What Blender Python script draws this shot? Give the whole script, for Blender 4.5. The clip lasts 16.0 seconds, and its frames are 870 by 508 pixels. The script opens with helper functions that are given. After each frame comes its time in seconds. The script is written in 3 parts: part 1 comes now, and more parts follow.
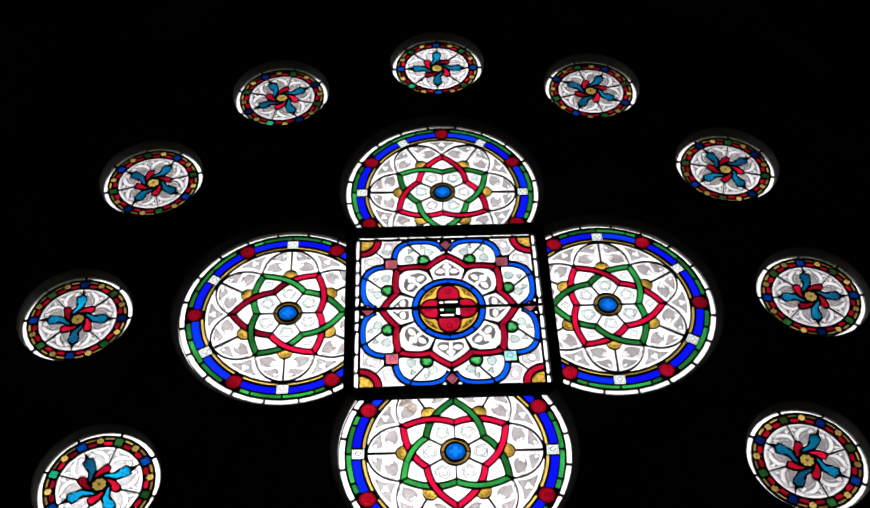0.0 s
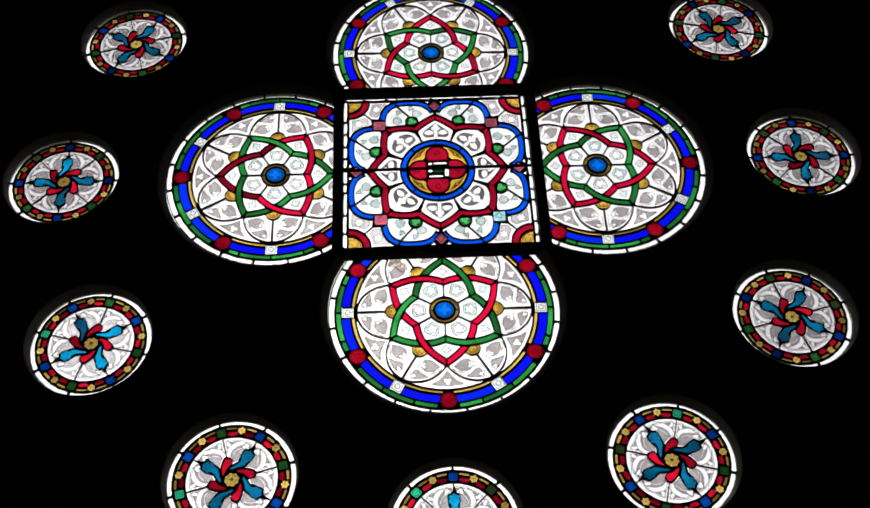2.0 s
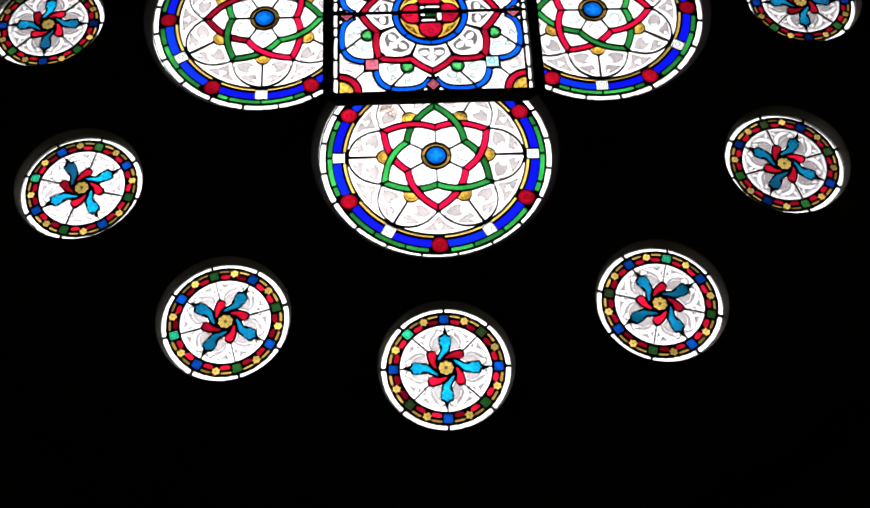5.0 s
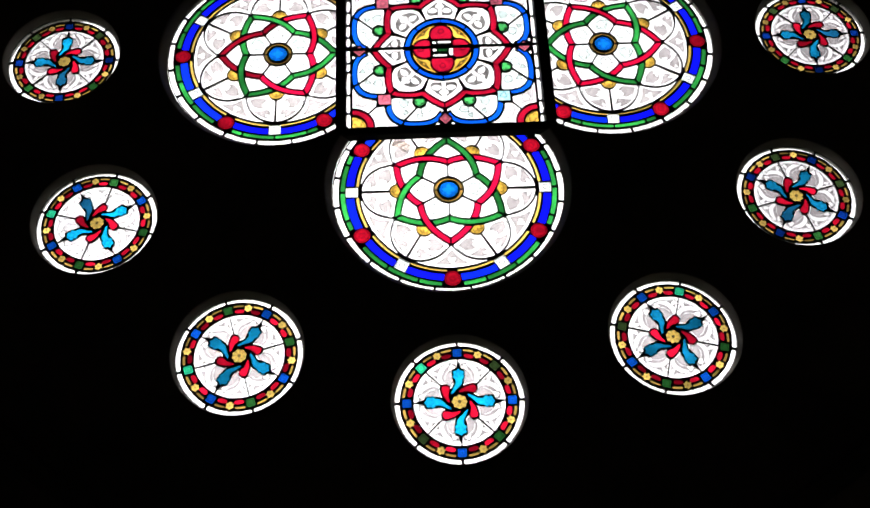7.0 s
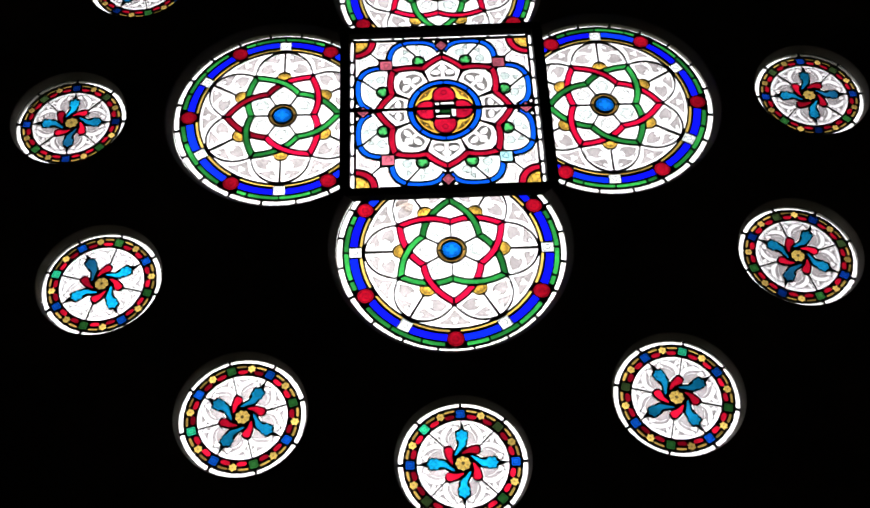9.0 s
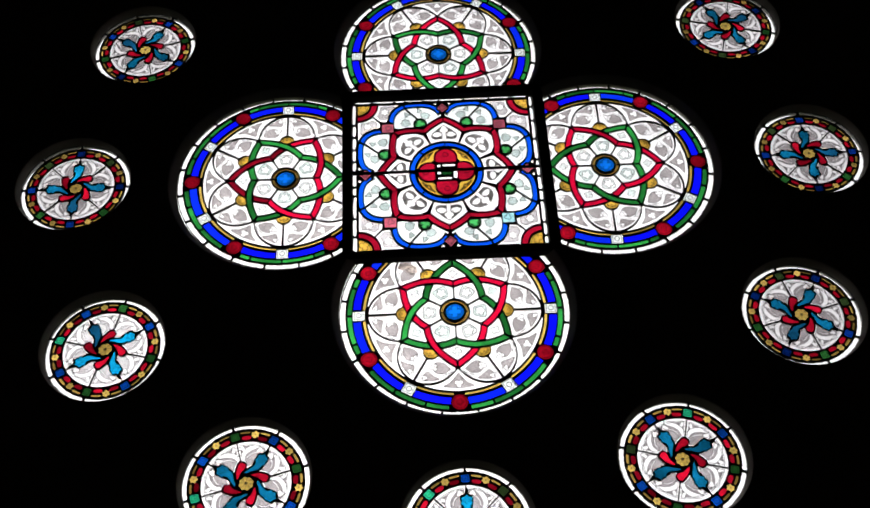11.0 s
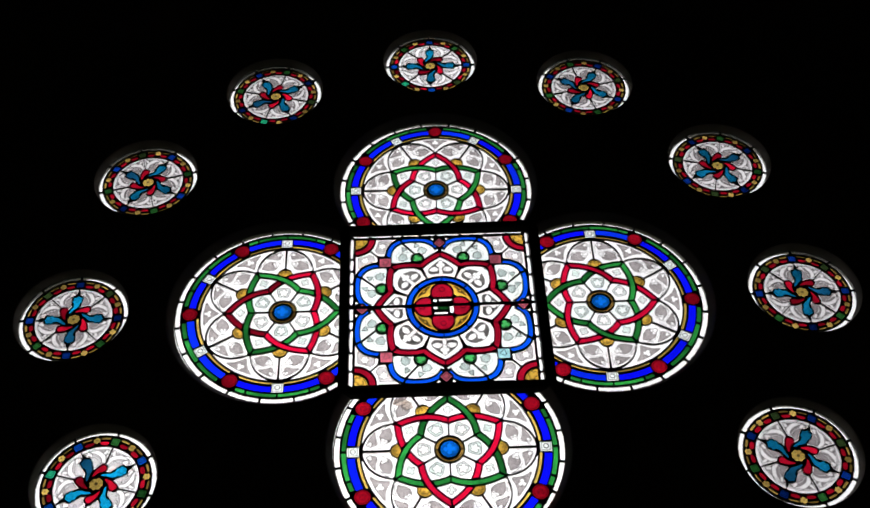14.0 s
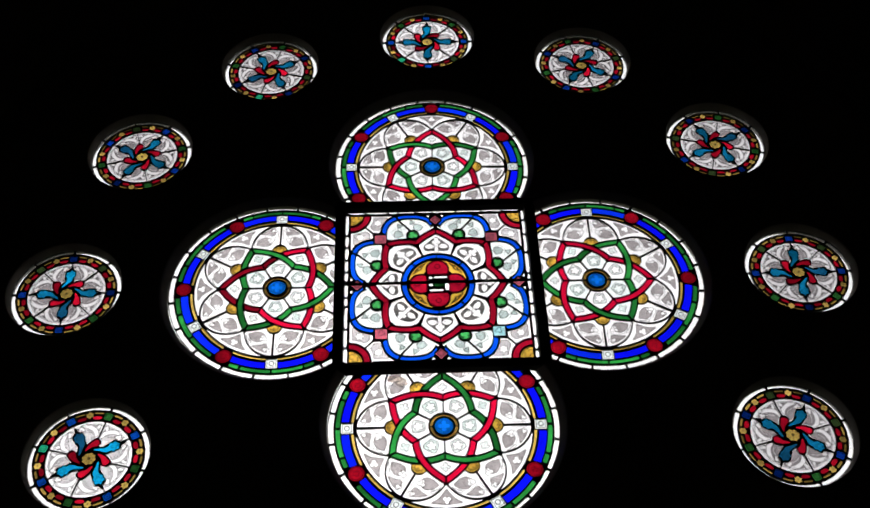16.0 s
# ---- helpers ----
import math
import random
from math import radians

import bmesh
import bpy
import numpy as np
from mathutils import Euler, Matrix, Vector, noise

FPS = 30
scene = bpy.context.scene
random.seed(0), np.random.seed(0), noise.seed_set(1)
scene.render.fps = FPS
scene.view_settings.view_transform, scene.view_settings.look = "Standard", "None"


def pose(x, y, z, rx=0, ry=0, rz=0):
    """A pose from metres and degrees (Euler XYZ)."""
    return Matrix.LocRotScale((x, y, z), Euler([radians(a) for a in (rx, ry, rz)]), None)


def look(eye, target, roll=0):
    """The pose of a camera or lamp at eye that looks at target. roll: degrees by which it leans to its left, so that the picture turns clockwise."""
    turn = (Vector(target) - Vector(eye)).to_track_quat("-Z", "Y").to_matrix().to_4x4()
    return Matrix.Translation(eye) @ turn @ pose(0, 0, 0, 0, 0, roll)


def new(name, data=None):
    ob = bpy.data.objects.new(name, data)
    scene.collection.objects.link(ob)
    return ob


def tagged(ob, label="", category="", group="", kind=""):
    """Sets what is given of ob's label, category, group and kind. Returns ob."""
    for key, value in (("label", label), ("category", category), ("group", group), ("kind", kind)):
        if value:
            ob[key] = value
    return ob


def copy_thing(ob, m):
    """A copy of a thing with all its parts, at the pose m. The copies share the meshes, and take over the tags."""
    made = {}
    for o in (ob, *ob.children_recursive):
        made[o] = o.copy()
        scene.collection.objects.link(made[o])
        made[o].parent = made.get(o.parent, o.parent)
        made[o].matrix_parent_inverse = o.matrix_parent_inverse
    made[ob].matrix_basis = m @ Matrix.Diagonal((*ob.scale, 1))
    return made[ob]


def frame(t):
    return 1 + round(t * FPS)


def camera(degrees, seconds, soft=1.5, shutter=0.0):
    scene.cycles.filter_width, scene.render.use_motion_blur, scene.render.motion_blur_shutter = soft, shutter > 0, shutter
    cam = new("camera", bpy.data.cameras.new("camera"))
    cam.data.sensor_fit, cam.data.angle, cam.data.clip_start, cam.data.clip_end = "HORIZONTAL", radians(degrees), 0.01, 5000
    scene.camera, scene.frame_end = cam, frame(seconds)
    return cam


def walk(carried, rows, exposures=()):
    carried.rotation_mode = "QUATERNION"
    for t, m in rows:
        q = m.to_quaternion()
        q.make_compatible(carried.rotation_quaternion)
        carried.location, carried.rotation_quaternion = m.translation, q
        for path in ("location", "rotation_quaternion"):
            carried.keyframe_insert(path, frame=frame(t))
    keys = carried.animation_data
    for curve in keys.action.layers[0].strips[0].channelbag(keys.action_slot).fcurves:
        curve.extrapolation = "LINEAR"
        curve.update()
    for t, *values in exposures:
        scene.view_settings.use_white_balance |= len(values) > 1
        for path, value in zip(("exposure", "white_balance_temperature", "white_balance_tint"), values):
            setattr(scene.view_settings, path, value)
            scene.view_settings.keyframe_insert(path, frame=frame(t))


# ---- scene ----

from mathutils.geometry import delaunay_2d_cdt

# ---------------------------------------------------------------- camera
cam = camera(42.63, 16.0, soft=1.7)
# seconds, eye x y z, yaw, pitch, roll
PATH = [
    (0.0, -0.158, -4.363, 1.691, -1.41, 39.99, 2.44),
    (0.5, -0.159, -4.343, 1.674, -1.54, 39.03, 2.63),
    (1.0, -0.155, -4.316, 1.663, -1.53, 36.29, 2.55),
    (1.5, -0.152, -4.297, 1.645, -1.58, 34.63, 2.57),
    (2.0, -0.149, -4.287, 1.627, -1.63, 33.87, 2.80),
    (2.5, -0.145, -4.274, 1.612, -1.79, 32.84, 2.91),
    (3.0, -0.142, -4.258, 1.594, -1.80, 30.65, 2.34),
    (3.5, -0.142, -4.242, 1.583, -1.79, 28.80, 2.25),
    (3.7, -0.144, -4.240, 1.580, -1.83, 28.01, 2.30),
    (4.2, -0.144, -4.240, 1.576, -1.78, 26.90, 2.42),
    (4.8, -0.144, -4.242, 1.572, -1.69, 26.68, 2.56),
    (5.8, -0.144, -4.248, 1.566, -1.47, 27.80, 2.67),
    (6.0, -0.143, -4.250, 1.567, -1.42, 27.99, 2.61),
    (6.5, -0.147, -4.257, 1.571, -1.25, 28.14, 2.62),
    (7.0, -0.152, -4.263, 1.577, -1.09, 28.34, 2.58),
    (7.5, -0.154, -4.273, 1.586, -1.06, 28.73, 2.61),
    (8.0, -0.155, -4.284, 1.595, -1.03, 29.36, 2.59),
    (8.5, -0.152, -4.291, 1.598, -1.07, 30.29, 2.54),
    (8.7, -0.152, -4.296, 1.603, -1.07, 30.55, 2.55),
    (10.8, -0.144, -4.336, 1.644, -0.91, 33.05, 3.29),
    (11.0, -0.143, -4.339, 1.652, -0.94, 33.46, 3.12),
    (11.5, -0.139, -4.360, 1.669, -0.92, 34.63, 3.09),
    (12.0, -0.139, -4.377, 1.680, -1.00, 36.17, 3.05),
    (12.5, -0.140, -4.389, 1.693, -0.92, 37.39, 2.84),
    (13.0, -0.138, -4.399, 1.698, -0.90, 38.55, 2.74),
    (13.5, -0.134, -4.407, 1.703, -1.09, 39.12, 2.92),
    (14.0, -0.133, -4.412, 1.701, -1.48, 39.49, 2.83),
    (14.5, -0.136, -4.414, 1.703, -1.66, 39.52, 2.58),
    (15.0, -0.138, -4.408, 1.698, -1.80, 39.49, 2.63),
    (15.5, -0.136, -4.393, 1.700, -1.78, 39.08, 2.71),
    (16.0, -0.142, -4.376, 1.702, -1.83, 38.52, 2.60),
]
# seconds, stops: the clip's camera opens up while it sees more of the dark wall
EXPOSURES = [(0.0, 0.64), (1.0, 0.44), (2.5, 0.34), (3.7, 0.60), (5.8, 1.24), (8.7, 1.16), (10.8, 0.54), (12.5, 0.27), (16.0, 0.27)]
walk(cam, [(t, pose(x, y, z, 0, 0, yaw) @ pose(0, 0, 0, 90 + pitch) @ pose(0, 0, 0, 0, 0, -roll))
           for t, x, y, z, yaw, pitch, roll in PATH], EXPOSURES)

# ---------------------------------------------------------------- daylight
SUN_UP, SUN_ROUND = radians(31), radians(-5)
world = bpy.data.worlds.new("world")
scene.world = world
world.use_nodes = True
wn = world.node_tree
wn.nodes.clear()
sky = wn.nodes.new("ShaderNodeTexSky")
sky.sky_type, sky.sun_disc = "NISHITA", False
sky.sun_elevation, sky.sun_rotation = SUN_UP, SUN_ROUND
sky.air_density, sky.dust_density = 1.0, 2.5
pale = wn.nodes.new("ShaderNodeHueSaturation")
pale.inputs["Saturation"].default_value = 0.18
back = wn.nodes.new("ShaderNodeBackground")
back.inputs["Strength"].default_value = 0.15
wout = wn.nodes.new("ShaderNodeOutputWorld")
wn.links.new(sky.outputs[0], pale.inputs["Color"])
veil = wn.nodes.new("ShaderNodeMix")            # thin even cloud over the sky
veil.data_type = "RGBA"
veil.inputs["Factor"].default_value = 0.90
veil.inputs["B"].default_value = (6.42, 6.38, 6.50, 1)
wn.links.new(pale.outputs[0], veil.inputs["A"])
wn.links.new(veil.outputs["Result"], back.inputs[0])
wn.links.new(back.outputs[0], wout.inputs[0])

sun = new("sun", bpy.data.lights.new("sun", "SUN"))
sun.data.energy, sun.data.angle, sun.data.color = 0.5, radians(14), (1.0, 0.96, 0.9)
sun_way = Vector((math.sin(SUN_ROUND) * math.cos(SUN_UP), math.cos(SUN_ROUND) * math.cos(SUN_UP), math.sin(SUN_UP)))
sun.matrix_world = look(sun_way * 40, (0, 0, 0))


# ---------------------------------------------------------------- materials
def blank(name):
    m = bpy.data.materials.new(name)
    m.use_nodes = True
    m.node_tree.nodes.clear()
    return m, m.node_tree.nodes, m.node_tree.links


def glass(name, tint, milk=0.2, streak=0.25, spread=0.25, grain=60.0, other=None):
    """Pot-metal or white glass: tinted, a little milky, streaky and seedy. The light meets two faces of a pane, so each takes the root of the tint."""
    m, n, k = blank(name)
    out = n.new("ShaderNodeOutputMaterial")
    geo, info = n.new("ShaderNodeNewGeometry"), n.new("ShaderNodeObjectInfo")
    wash, seeds = n.new("ShaderNodeTexNoise"), n.new("ShaderNodeTexNoise")
    wash.inputs["Scale"].default_value, wash.inputs["Detail"].default_value = 9.0, 3.0
    seeds.inputs["Scale"].default_value, seeds.inputs["Detail"].default_value = grain, 4.0
    k.new(geo.outputs["Position"], wash.inputs["Vector"])
    k.new(geo.outputs["Position"], seeds.inputs["Vector"])
    both = n.new("ShaderNodeMath"); both.operation = "MULTIPLY_ADD"
    k.new(seeds.outputs["Fac"], both.inputs[0]); both.inputs[1].default_value = 0.6
    k.new(wash.outputs["Fac"], both.inputs[2])
    level = n.new("ShaderNodeMapRange")
    level.inputs["From Min"].default_value, level.inputs["From Max"].default_value = 0.5, 1.1
    level.inputs["To Min"].default_value, level.inputs["To Max"].default_value = 1.0 - streak, 1.0
    k.new(both.outputs[0], level.inputs["Value"])
    each = n.new("ShaderNodeMapRange")
    each.inputs["To Min"].default_value, each.inputs["To Max"].default_value = 1.0 - spread, 1.0
    k.new(info.outputs["Random"], each.inputs["Value"])
    mul = n.new("ShaderNodeMath"); mul.operation = "MULTIPLY"
    k.new(level.outputs[0], mul.inputs[0]); k.new(each.outputs[0], mul.inputs[1])
    col = n.new("ShaderNodeMix"); col.data_type, col.blend_type = "RGBA", "MULTIPLY"
    col.inputs["Factor"].default_value = 1.0
    col.inputs["A"].default_value = (*[c ** 0.5 for c in tint], 1)
    k.new(mul.outputs[0], col.inputs["B"])
    if other:                                   # some panes of a batch lean to another tint
        lean, pick = n.new("ShaderNodeMath"), n.new("ShaderNodeMix")
        lean.operation, pick.data_type = "POWER", "RGBA"
        wn_ = n.new("ShaderNodeTexWhiteNoise"); wn_.noise_dimensions = "1D"
        k.new(info.outputs["Random"], wn_.inputs["W"])
        k.new(wn_.outputs["Value"], lean.inputs[0]); lean.inputs[1].default_value = 4.0
        k.new(lean.outputs[0], pick.inputs["Factor"])
        pick.inputs["A"].default_value, pick.inputs["B"].default_value = (*[c ** 0.5 for c in tint], 1), (*[c ** 0.5 for c in other], 1)
        k.new(pick.outputs["Result"], col.inputs["A"])
    clear, milky, mix = n.new("ShaderNodeBsdfTransparent"), n.new("ShaderNodeBsdfTranslucent"), n.new("ShaderNodeMixShader")
    k.new(col.outputs["Result"], clear.inputs["Color"]); k.new(col.outputs["Result"], milky.inputs["Color"])
    mix.inputs[0].default_value = milk
    k.new(clear.outputs[0], mix.inputs[1]); k.new(milky.outputs[0], mix.inputs[2])
    gloss, side, top = n.new("ShaderNodeBsdfGlossy"), n.new("ShaderNodeLayerWeight"), n.new("ShaderNodeMixShader")
    gloss.inputs["Roughness"].default_value, side.inputs["Blend"].default_value = 0.12, 0.5
    fres = n.new("ShaderNodeMath"); fres.operation = "POWER"
    k.new(side.outputs["Facing"], fres.inputs[0]); fres.inputs[1].default_value = 4.0
    bump = n.new("ShaderNodeBump"); bump.inputs["Strength"].default_value, bump.inputs["Distance"].default_value = 0.3, 0.002
    k.new(both.outputs[0], bump.inputs["Height"]); k.new(bump.outputs[0], gloss.inputs["Normal"])
    k.new(fres.outputs[0], top.inputs[0]); k.new(mix.outputs[0], top.inputs[1]); k.new(gloss.outputs[0], top.inputs[2])
    k.new(top.outputs[0], out.inputs["Surface"])
    return m


def solid(name, low, high, scale, rough, metal=0.0, bump=0.3, depth=0.004, fine=6.0):
    """An opaque surface with two scales of variation."""
    m, n, k = blank(name)
    out, p = n.new("ShaderNodeOutputMaterial"), n.new("ShaderNodeBsdfPrincipled")
    geo = n.new("ShaderNodeNewGeometry")
    a, b = n.new("ShaderNodeTexNoise"), n.new("ShaderNodeTexNoise")
    a.inputs["Scale"].default_value, a.inputs["Detail"].default_value = scale, 5.0
    b.inputs["Scale"].default_value, b.inputs["Detail"].default_value = scale * fine, 6.0
    k.new(geo.outputs["Position"], a.inputs["Vector"]); k.new(geo.outputs["Position"], b.inputs["Vector"])
    s = n.new("ShaderNodeMath"); s.operation = "MULTIPLY_ADD"
    k.new(b.outputs["Fac"], s.inputs[0]); s.inputs[1].default_value = 0.5; k.new(a.outputs["Fac"], s.inputs[2])
    ramp = n.new("ShaderNodeValToRGB")
    ramp.color_ramp.elements[0].position, ramp.color_ramp.elements[0].color = 0.45, (*low, 1)
    ramp.color_ramp.elements[1].position, ramp.color_ramp.elements[1].color = 1.0, (*high, 1)
    k.new(s.outputs[0], ramp.inputs[0]); k.new(ramp.outputs[0], p.inputs["Base Color"])
    p.inputs["Roughness"].default_value, p.inputs["Metallic"].default_value = rough, metal
    bm_ = n.new("ShaderNodeBump"); bm_.inputs["Strength"].default_value, bm_.inputs["Distance"].default_value = bump, depth
    k.new(s.outputs[0], bm_.inputs["Height"]); k.new(bm_.outputs[0], p.inputs["Normal"])
    k.new(p.outputs[0], out.inputs["Surface"])
    return m


STONE = solid("sooty_sandstone", (0.10, 0.080, 0.064), (0.22, 0.180, 0.146), 2.2, 0.9, depth=0.006)
# paler copy of the wall stone, so the reveals look more strongly lit
BRIGHT_STONE = solid("brightened_wall_stone", (0.24, 0.215, 0.185), (0.37, 0.33, 0.29), 2.2, 0.9, depth=0.006)
PLASTER = solid("lime_plaster", (0.38, 0.31, 0.26), (0.55, 0.47, 0.40), 0.8, 0.92)
FLAGS = solid("floor_stone", (0.10, 0.085, 0.07), (0.19, 0.165, 0.14), 1.5, 0.7)
BOARDS = solid("ceiling_timber", (0.05, 0.032, 0.02), (0.11, 0.07, 0.04), 1.2, 0.75)
TURF = solid("turf", (0.022, 0.032, 0.012), (0.06, 0.07, 0.03), 0.7, 0.95)
IRON = solid("black_iron", (0.008, 0.007, 0.007), (0.020, 0.018, 0.016), 14.0, 0.9)
LEAD = solid("lead", (0.022, 0.022, 0.024), (0.07, 0.07, 0.072), 40.0, 0.55, metal=0.5, depth=0.001)

WHITE = glass("white_glass", (0.985, 0.97, 0.98), milk=0.03, streak=0.07, spread=0.06)
# white glass darkened for the outer roundels: lens fall-off put into the colour
DIM_WHITE = glass("dimmed_white_glass", (0.74, 0.72, 0.73), milk=0.03, streak=0.12, spread=0.08)
CLEAR = glass("clear_border_glass", (0.96, 0.97, 0.96), milk=0.03, streak=0.06, spread=0.06)
PALE = glass("pale_sea_glass", (0.90, 0.975, 0.96), milk=0.03, streak=0.12, spread=0.08)
RUBY = glass("ruby_glass", (0.95, 0.007, 0.060), milk=0.03, streak=0.32, spread=0.32)
DEEP = glass("deep_ruby_glass", (0.42, 0.004, 0.018), milk=0.03, streak=0.45, spread=0.25)
OXBLOOD = glass("oxblood_glass", (0.25, 0.004, 0.016), milk=0.03, streak=0.4, spread=0.25)
STAR = glass("crimson_glass", (0.50, 0.006, 0.032), milk=0.03, streak=0.4, spread=0.25)
BLADE = glass("wine_red_glass", (0.80, 0.008, 0.040), milk=0.03, streak=0.4, spread=0.5)
GARNET = glass("garnet_glass", (0.74, 0.008, 0.036), milk=0.03, streak=0.4, spread=0.65)
GREEN = glass("green_glass", (0.036, 0.40, 0.074), milk=0.03, streak=0.45, spread=0.45)
TILE = glass("bottle_green_glass", (0.030, 0.17, 0.035), milk=0.03, streak=0.3, spread=0.35)
EMERALD = glass("emerald_glass", (0.03, 0.60, 0.30), milk=0.03, streak=0.3, spread=0.15)
OLIVE = glass("dark_olive_glass", (0.045, 0.085, 0.026), milk=0.03, streak=0.3, spread=0.3)
LEAF = glass("leaf_green_glass", (0.075, 0.50, 0.13), milk=0.03, streak=0.3, spread=0.25)
COBALT = glass("cobalt_glass", (0.003, 0.005, 0.96), milk=0.03, streak=0.15, spread=0.15, other=(0.003, 0.04, 0.92))
ROYAL = glass("royal_blue_glass", (0.004, 0.105, 0.66), milk=0.03, streak=0.3, spread=0.35)
# royal blue darkened for the outer roundels, standing in for lens fall-off
DIM_ROYAL = glass("dimmed_royal_blue_glass", (0.004, 0.050, 0.40), milk=0.03, streak=0.3, spread=0.55)
BRIGHT = glass("bright_blue_glass", (0.004, 0.18, 0.85), milk=0.03, streak=0.2, spread=0.15, other=(0.006, 0.36, 0.90))
AZURE = glass("azure_glass", (0.003, 0.095, 0.86), milk=0.03, streak=0.2, spread=0.2)
SKYBLUE = glass("turquoise_glass", (0.006, 0.42, 0.80), milk=0.03, streak=0.35, spread=0.2)
TEAL = glass("teal_glass", (0.006, 0.23, 0.46), milk=0.03, streak=0.4, spread=0.35)
PETROL = glass("petrol_blue_glass", (0.008, 0.11, 0.24), milk=0.03, streak=0.4, spread=0.2)
GOLD = glass("amber_glass", (0.90, 0.54, 0.08), milk=0.03, streak=0.3, spread=0.3)
OCHRE = glass("ochre_glass", (0.50, 0.32, 0.075), milk=0.03, streak=0.35, spread=0.5)
STRAW = glass("straw_glass", (0.80, 0.55, 0.13), milk=0.03, streak=0.35, spread=0.4)
# straw darkened for the outer roundels, standing in for lens fall-off
DIM_STRAW = glass("dimmed_straw_glass", (0.66, 0.44, 0.11), milk=0.03, streak=0.35, spread=0.45)
PINK = glass("faded_pink_glass", (0.60, 0.13, 0.19), milk=0.03, streak=0.4, spread=0.3)
ICE = glass("ice_blue_glass", (0.45, 0.85, 0.92), milk=0.03, streak=0.3, spread=0.1)
WASH = glass("grey_glass_paint", (0.50, 0.465, 0.465), milk=0.03, streak=0.26, spread=0.0, grain=160.0)
DUSK = glass("dark_glass_paint", (0.20, 0.19, 0.185), milk=0.03, streak=0.5, spread=0.0, grain=160.0)
HAZE = glass("sea_glass_wash", (0.70, 0.77, 0.76), milk=0.03, streak=0.18, spread=0.0, grain=160.0)
FAINT = glass("thin_sea_glass_wash", (0.90, 0.955, 0.94), milk=0.03, streak=0.10, spread=0.0, grain=160.0)
MIST = glass("pale_glass_paint", (0.73, 0.71, 0.72), milk=0.03, streak=0.25, spread=0.0, grain=160.0)
# ash-grey paint made lighter: a brighter backlight put into the ground's colour
LIT_ASHEN = glass("backlit_ash_grey_glass_paint", (0.80, 0.78, 0.79), milk=0.03, streak=0.22, spread=0.0, grain=160.0)
ASHEN = glass("ash_grey_glass_paint", (0.47, 0.44, 0.45), milk=0.03, streak=0.22, spread=0.0, grain=160.0)
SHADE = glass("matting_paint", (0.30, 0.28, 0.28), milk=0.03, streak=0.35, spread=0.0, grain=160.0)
GRIME = glass("brown_water_stain", (0.80, 0.70, 0.63), milk=0.05, streak=0.25, spread=0.0, grain=90.0)
INK = glass("thin_trace_line_paint", (0.06, 0.056, 0.056), milk=0.03, streak=0.3, spread=0.0, grain=160.0)
TRACE = glass("trace_line_paint", (0.022, 0.020, 0.020), milk=0.03, streak=0.2, spread=0.0, grain=160.0)


# ---------------------------------------------------------------- drawing in the plane of the glass: u right, v up
def polar(r, deg, c=(0.0, 0.0)):
    """deg runs clockwise from straight up."""
    return (c[0] + r * math.sin(radians(deg)), c[1] + r * math.cos(radians(deg)))


def arc(r, a, b, n=8, c=(0.0, 0.0)):
    return [polar(r, a + (b - a) * i / n, c) for i in range(n + 1)]


def sector(r0, r1, a, b, gap=0.0, n=8):
    """A piece of a ring from a to b degrees, held back by gap metres at both ends."""
    g0, g1 = math.degrees(gap / r0), math.degrees(gap / r1)
    return arc(r1, a + g1, b - g1, n) + arc(r0, b - g0, a + g0, n)


def circle(r, c=(0.0, 0.0), n=24):
    return [polar(r, 360 * i / n, c) for i in range(n)]


def spin(poly, deg, c=(0.0, 0.0)):
    s, k = math.sin(radians(deg)), math.cos(radians(deg))
    return [(c[0] + x * k + y * s, c[1] - x * s + y * k) for x, y in poly]


def flip(poly):
    return [(-x, y) for x, y in reversed(poly)]


def diag(poly):
    return [(y, x) for x, y in reversed(poly)]


def box2(u, v, hu, hv):
    return [(u - hu, v - hv), (u + hu, v - hv), (u + hu, v + hv), (u - hu, v + hv)]


def worn(poly, times=1, cut=0.22):
    """Cuts the corners, as glass and putty round them."""
    for _ in range(times):
        out = []
        for i, (x, y) in enumerate(poly):
            nx, ny = poly[(i + 1) % len(poly)]
            out += [(x + (nx - x) * cut, y + (ny - y) * cut), (nx + (x - nx) * cut, ny + (y - ny) * cut)]
        poly = out
    return poly


def below(poly, top):
    """The part of a shape under the line v = top."""
    out = []
    for i, (x, y) in enumerate(poly):
        px, py = poly[i - 1]
        if (y <= top) != (py <= top):
            s = (top - py) / (y - py)
            out.append((px + (x - px) * s, top))
        if y <= top:
            out.append((x, y))
    return out


def area(poly):
    return abs(sum(poly[i - 1][0] * y - x * poly[i - 1][1] for i, (x, y) in enumerate(poly))) / 2


def normals(line, closed=False):
    out = []
    for i in range(len(line)):
        a = line[i - 1] if i or closed else line[0]
        b = line[(i + 1) % len(line)] if i + 1 < len(line) or closed else line[-1]
        d = Vector((b[0] - a[0], b[1] - a[1]))
        d = d.normalized() if d.length > 1e-9 else Vector((1, 0))
        out.append((-d.y, d.x))
    return out


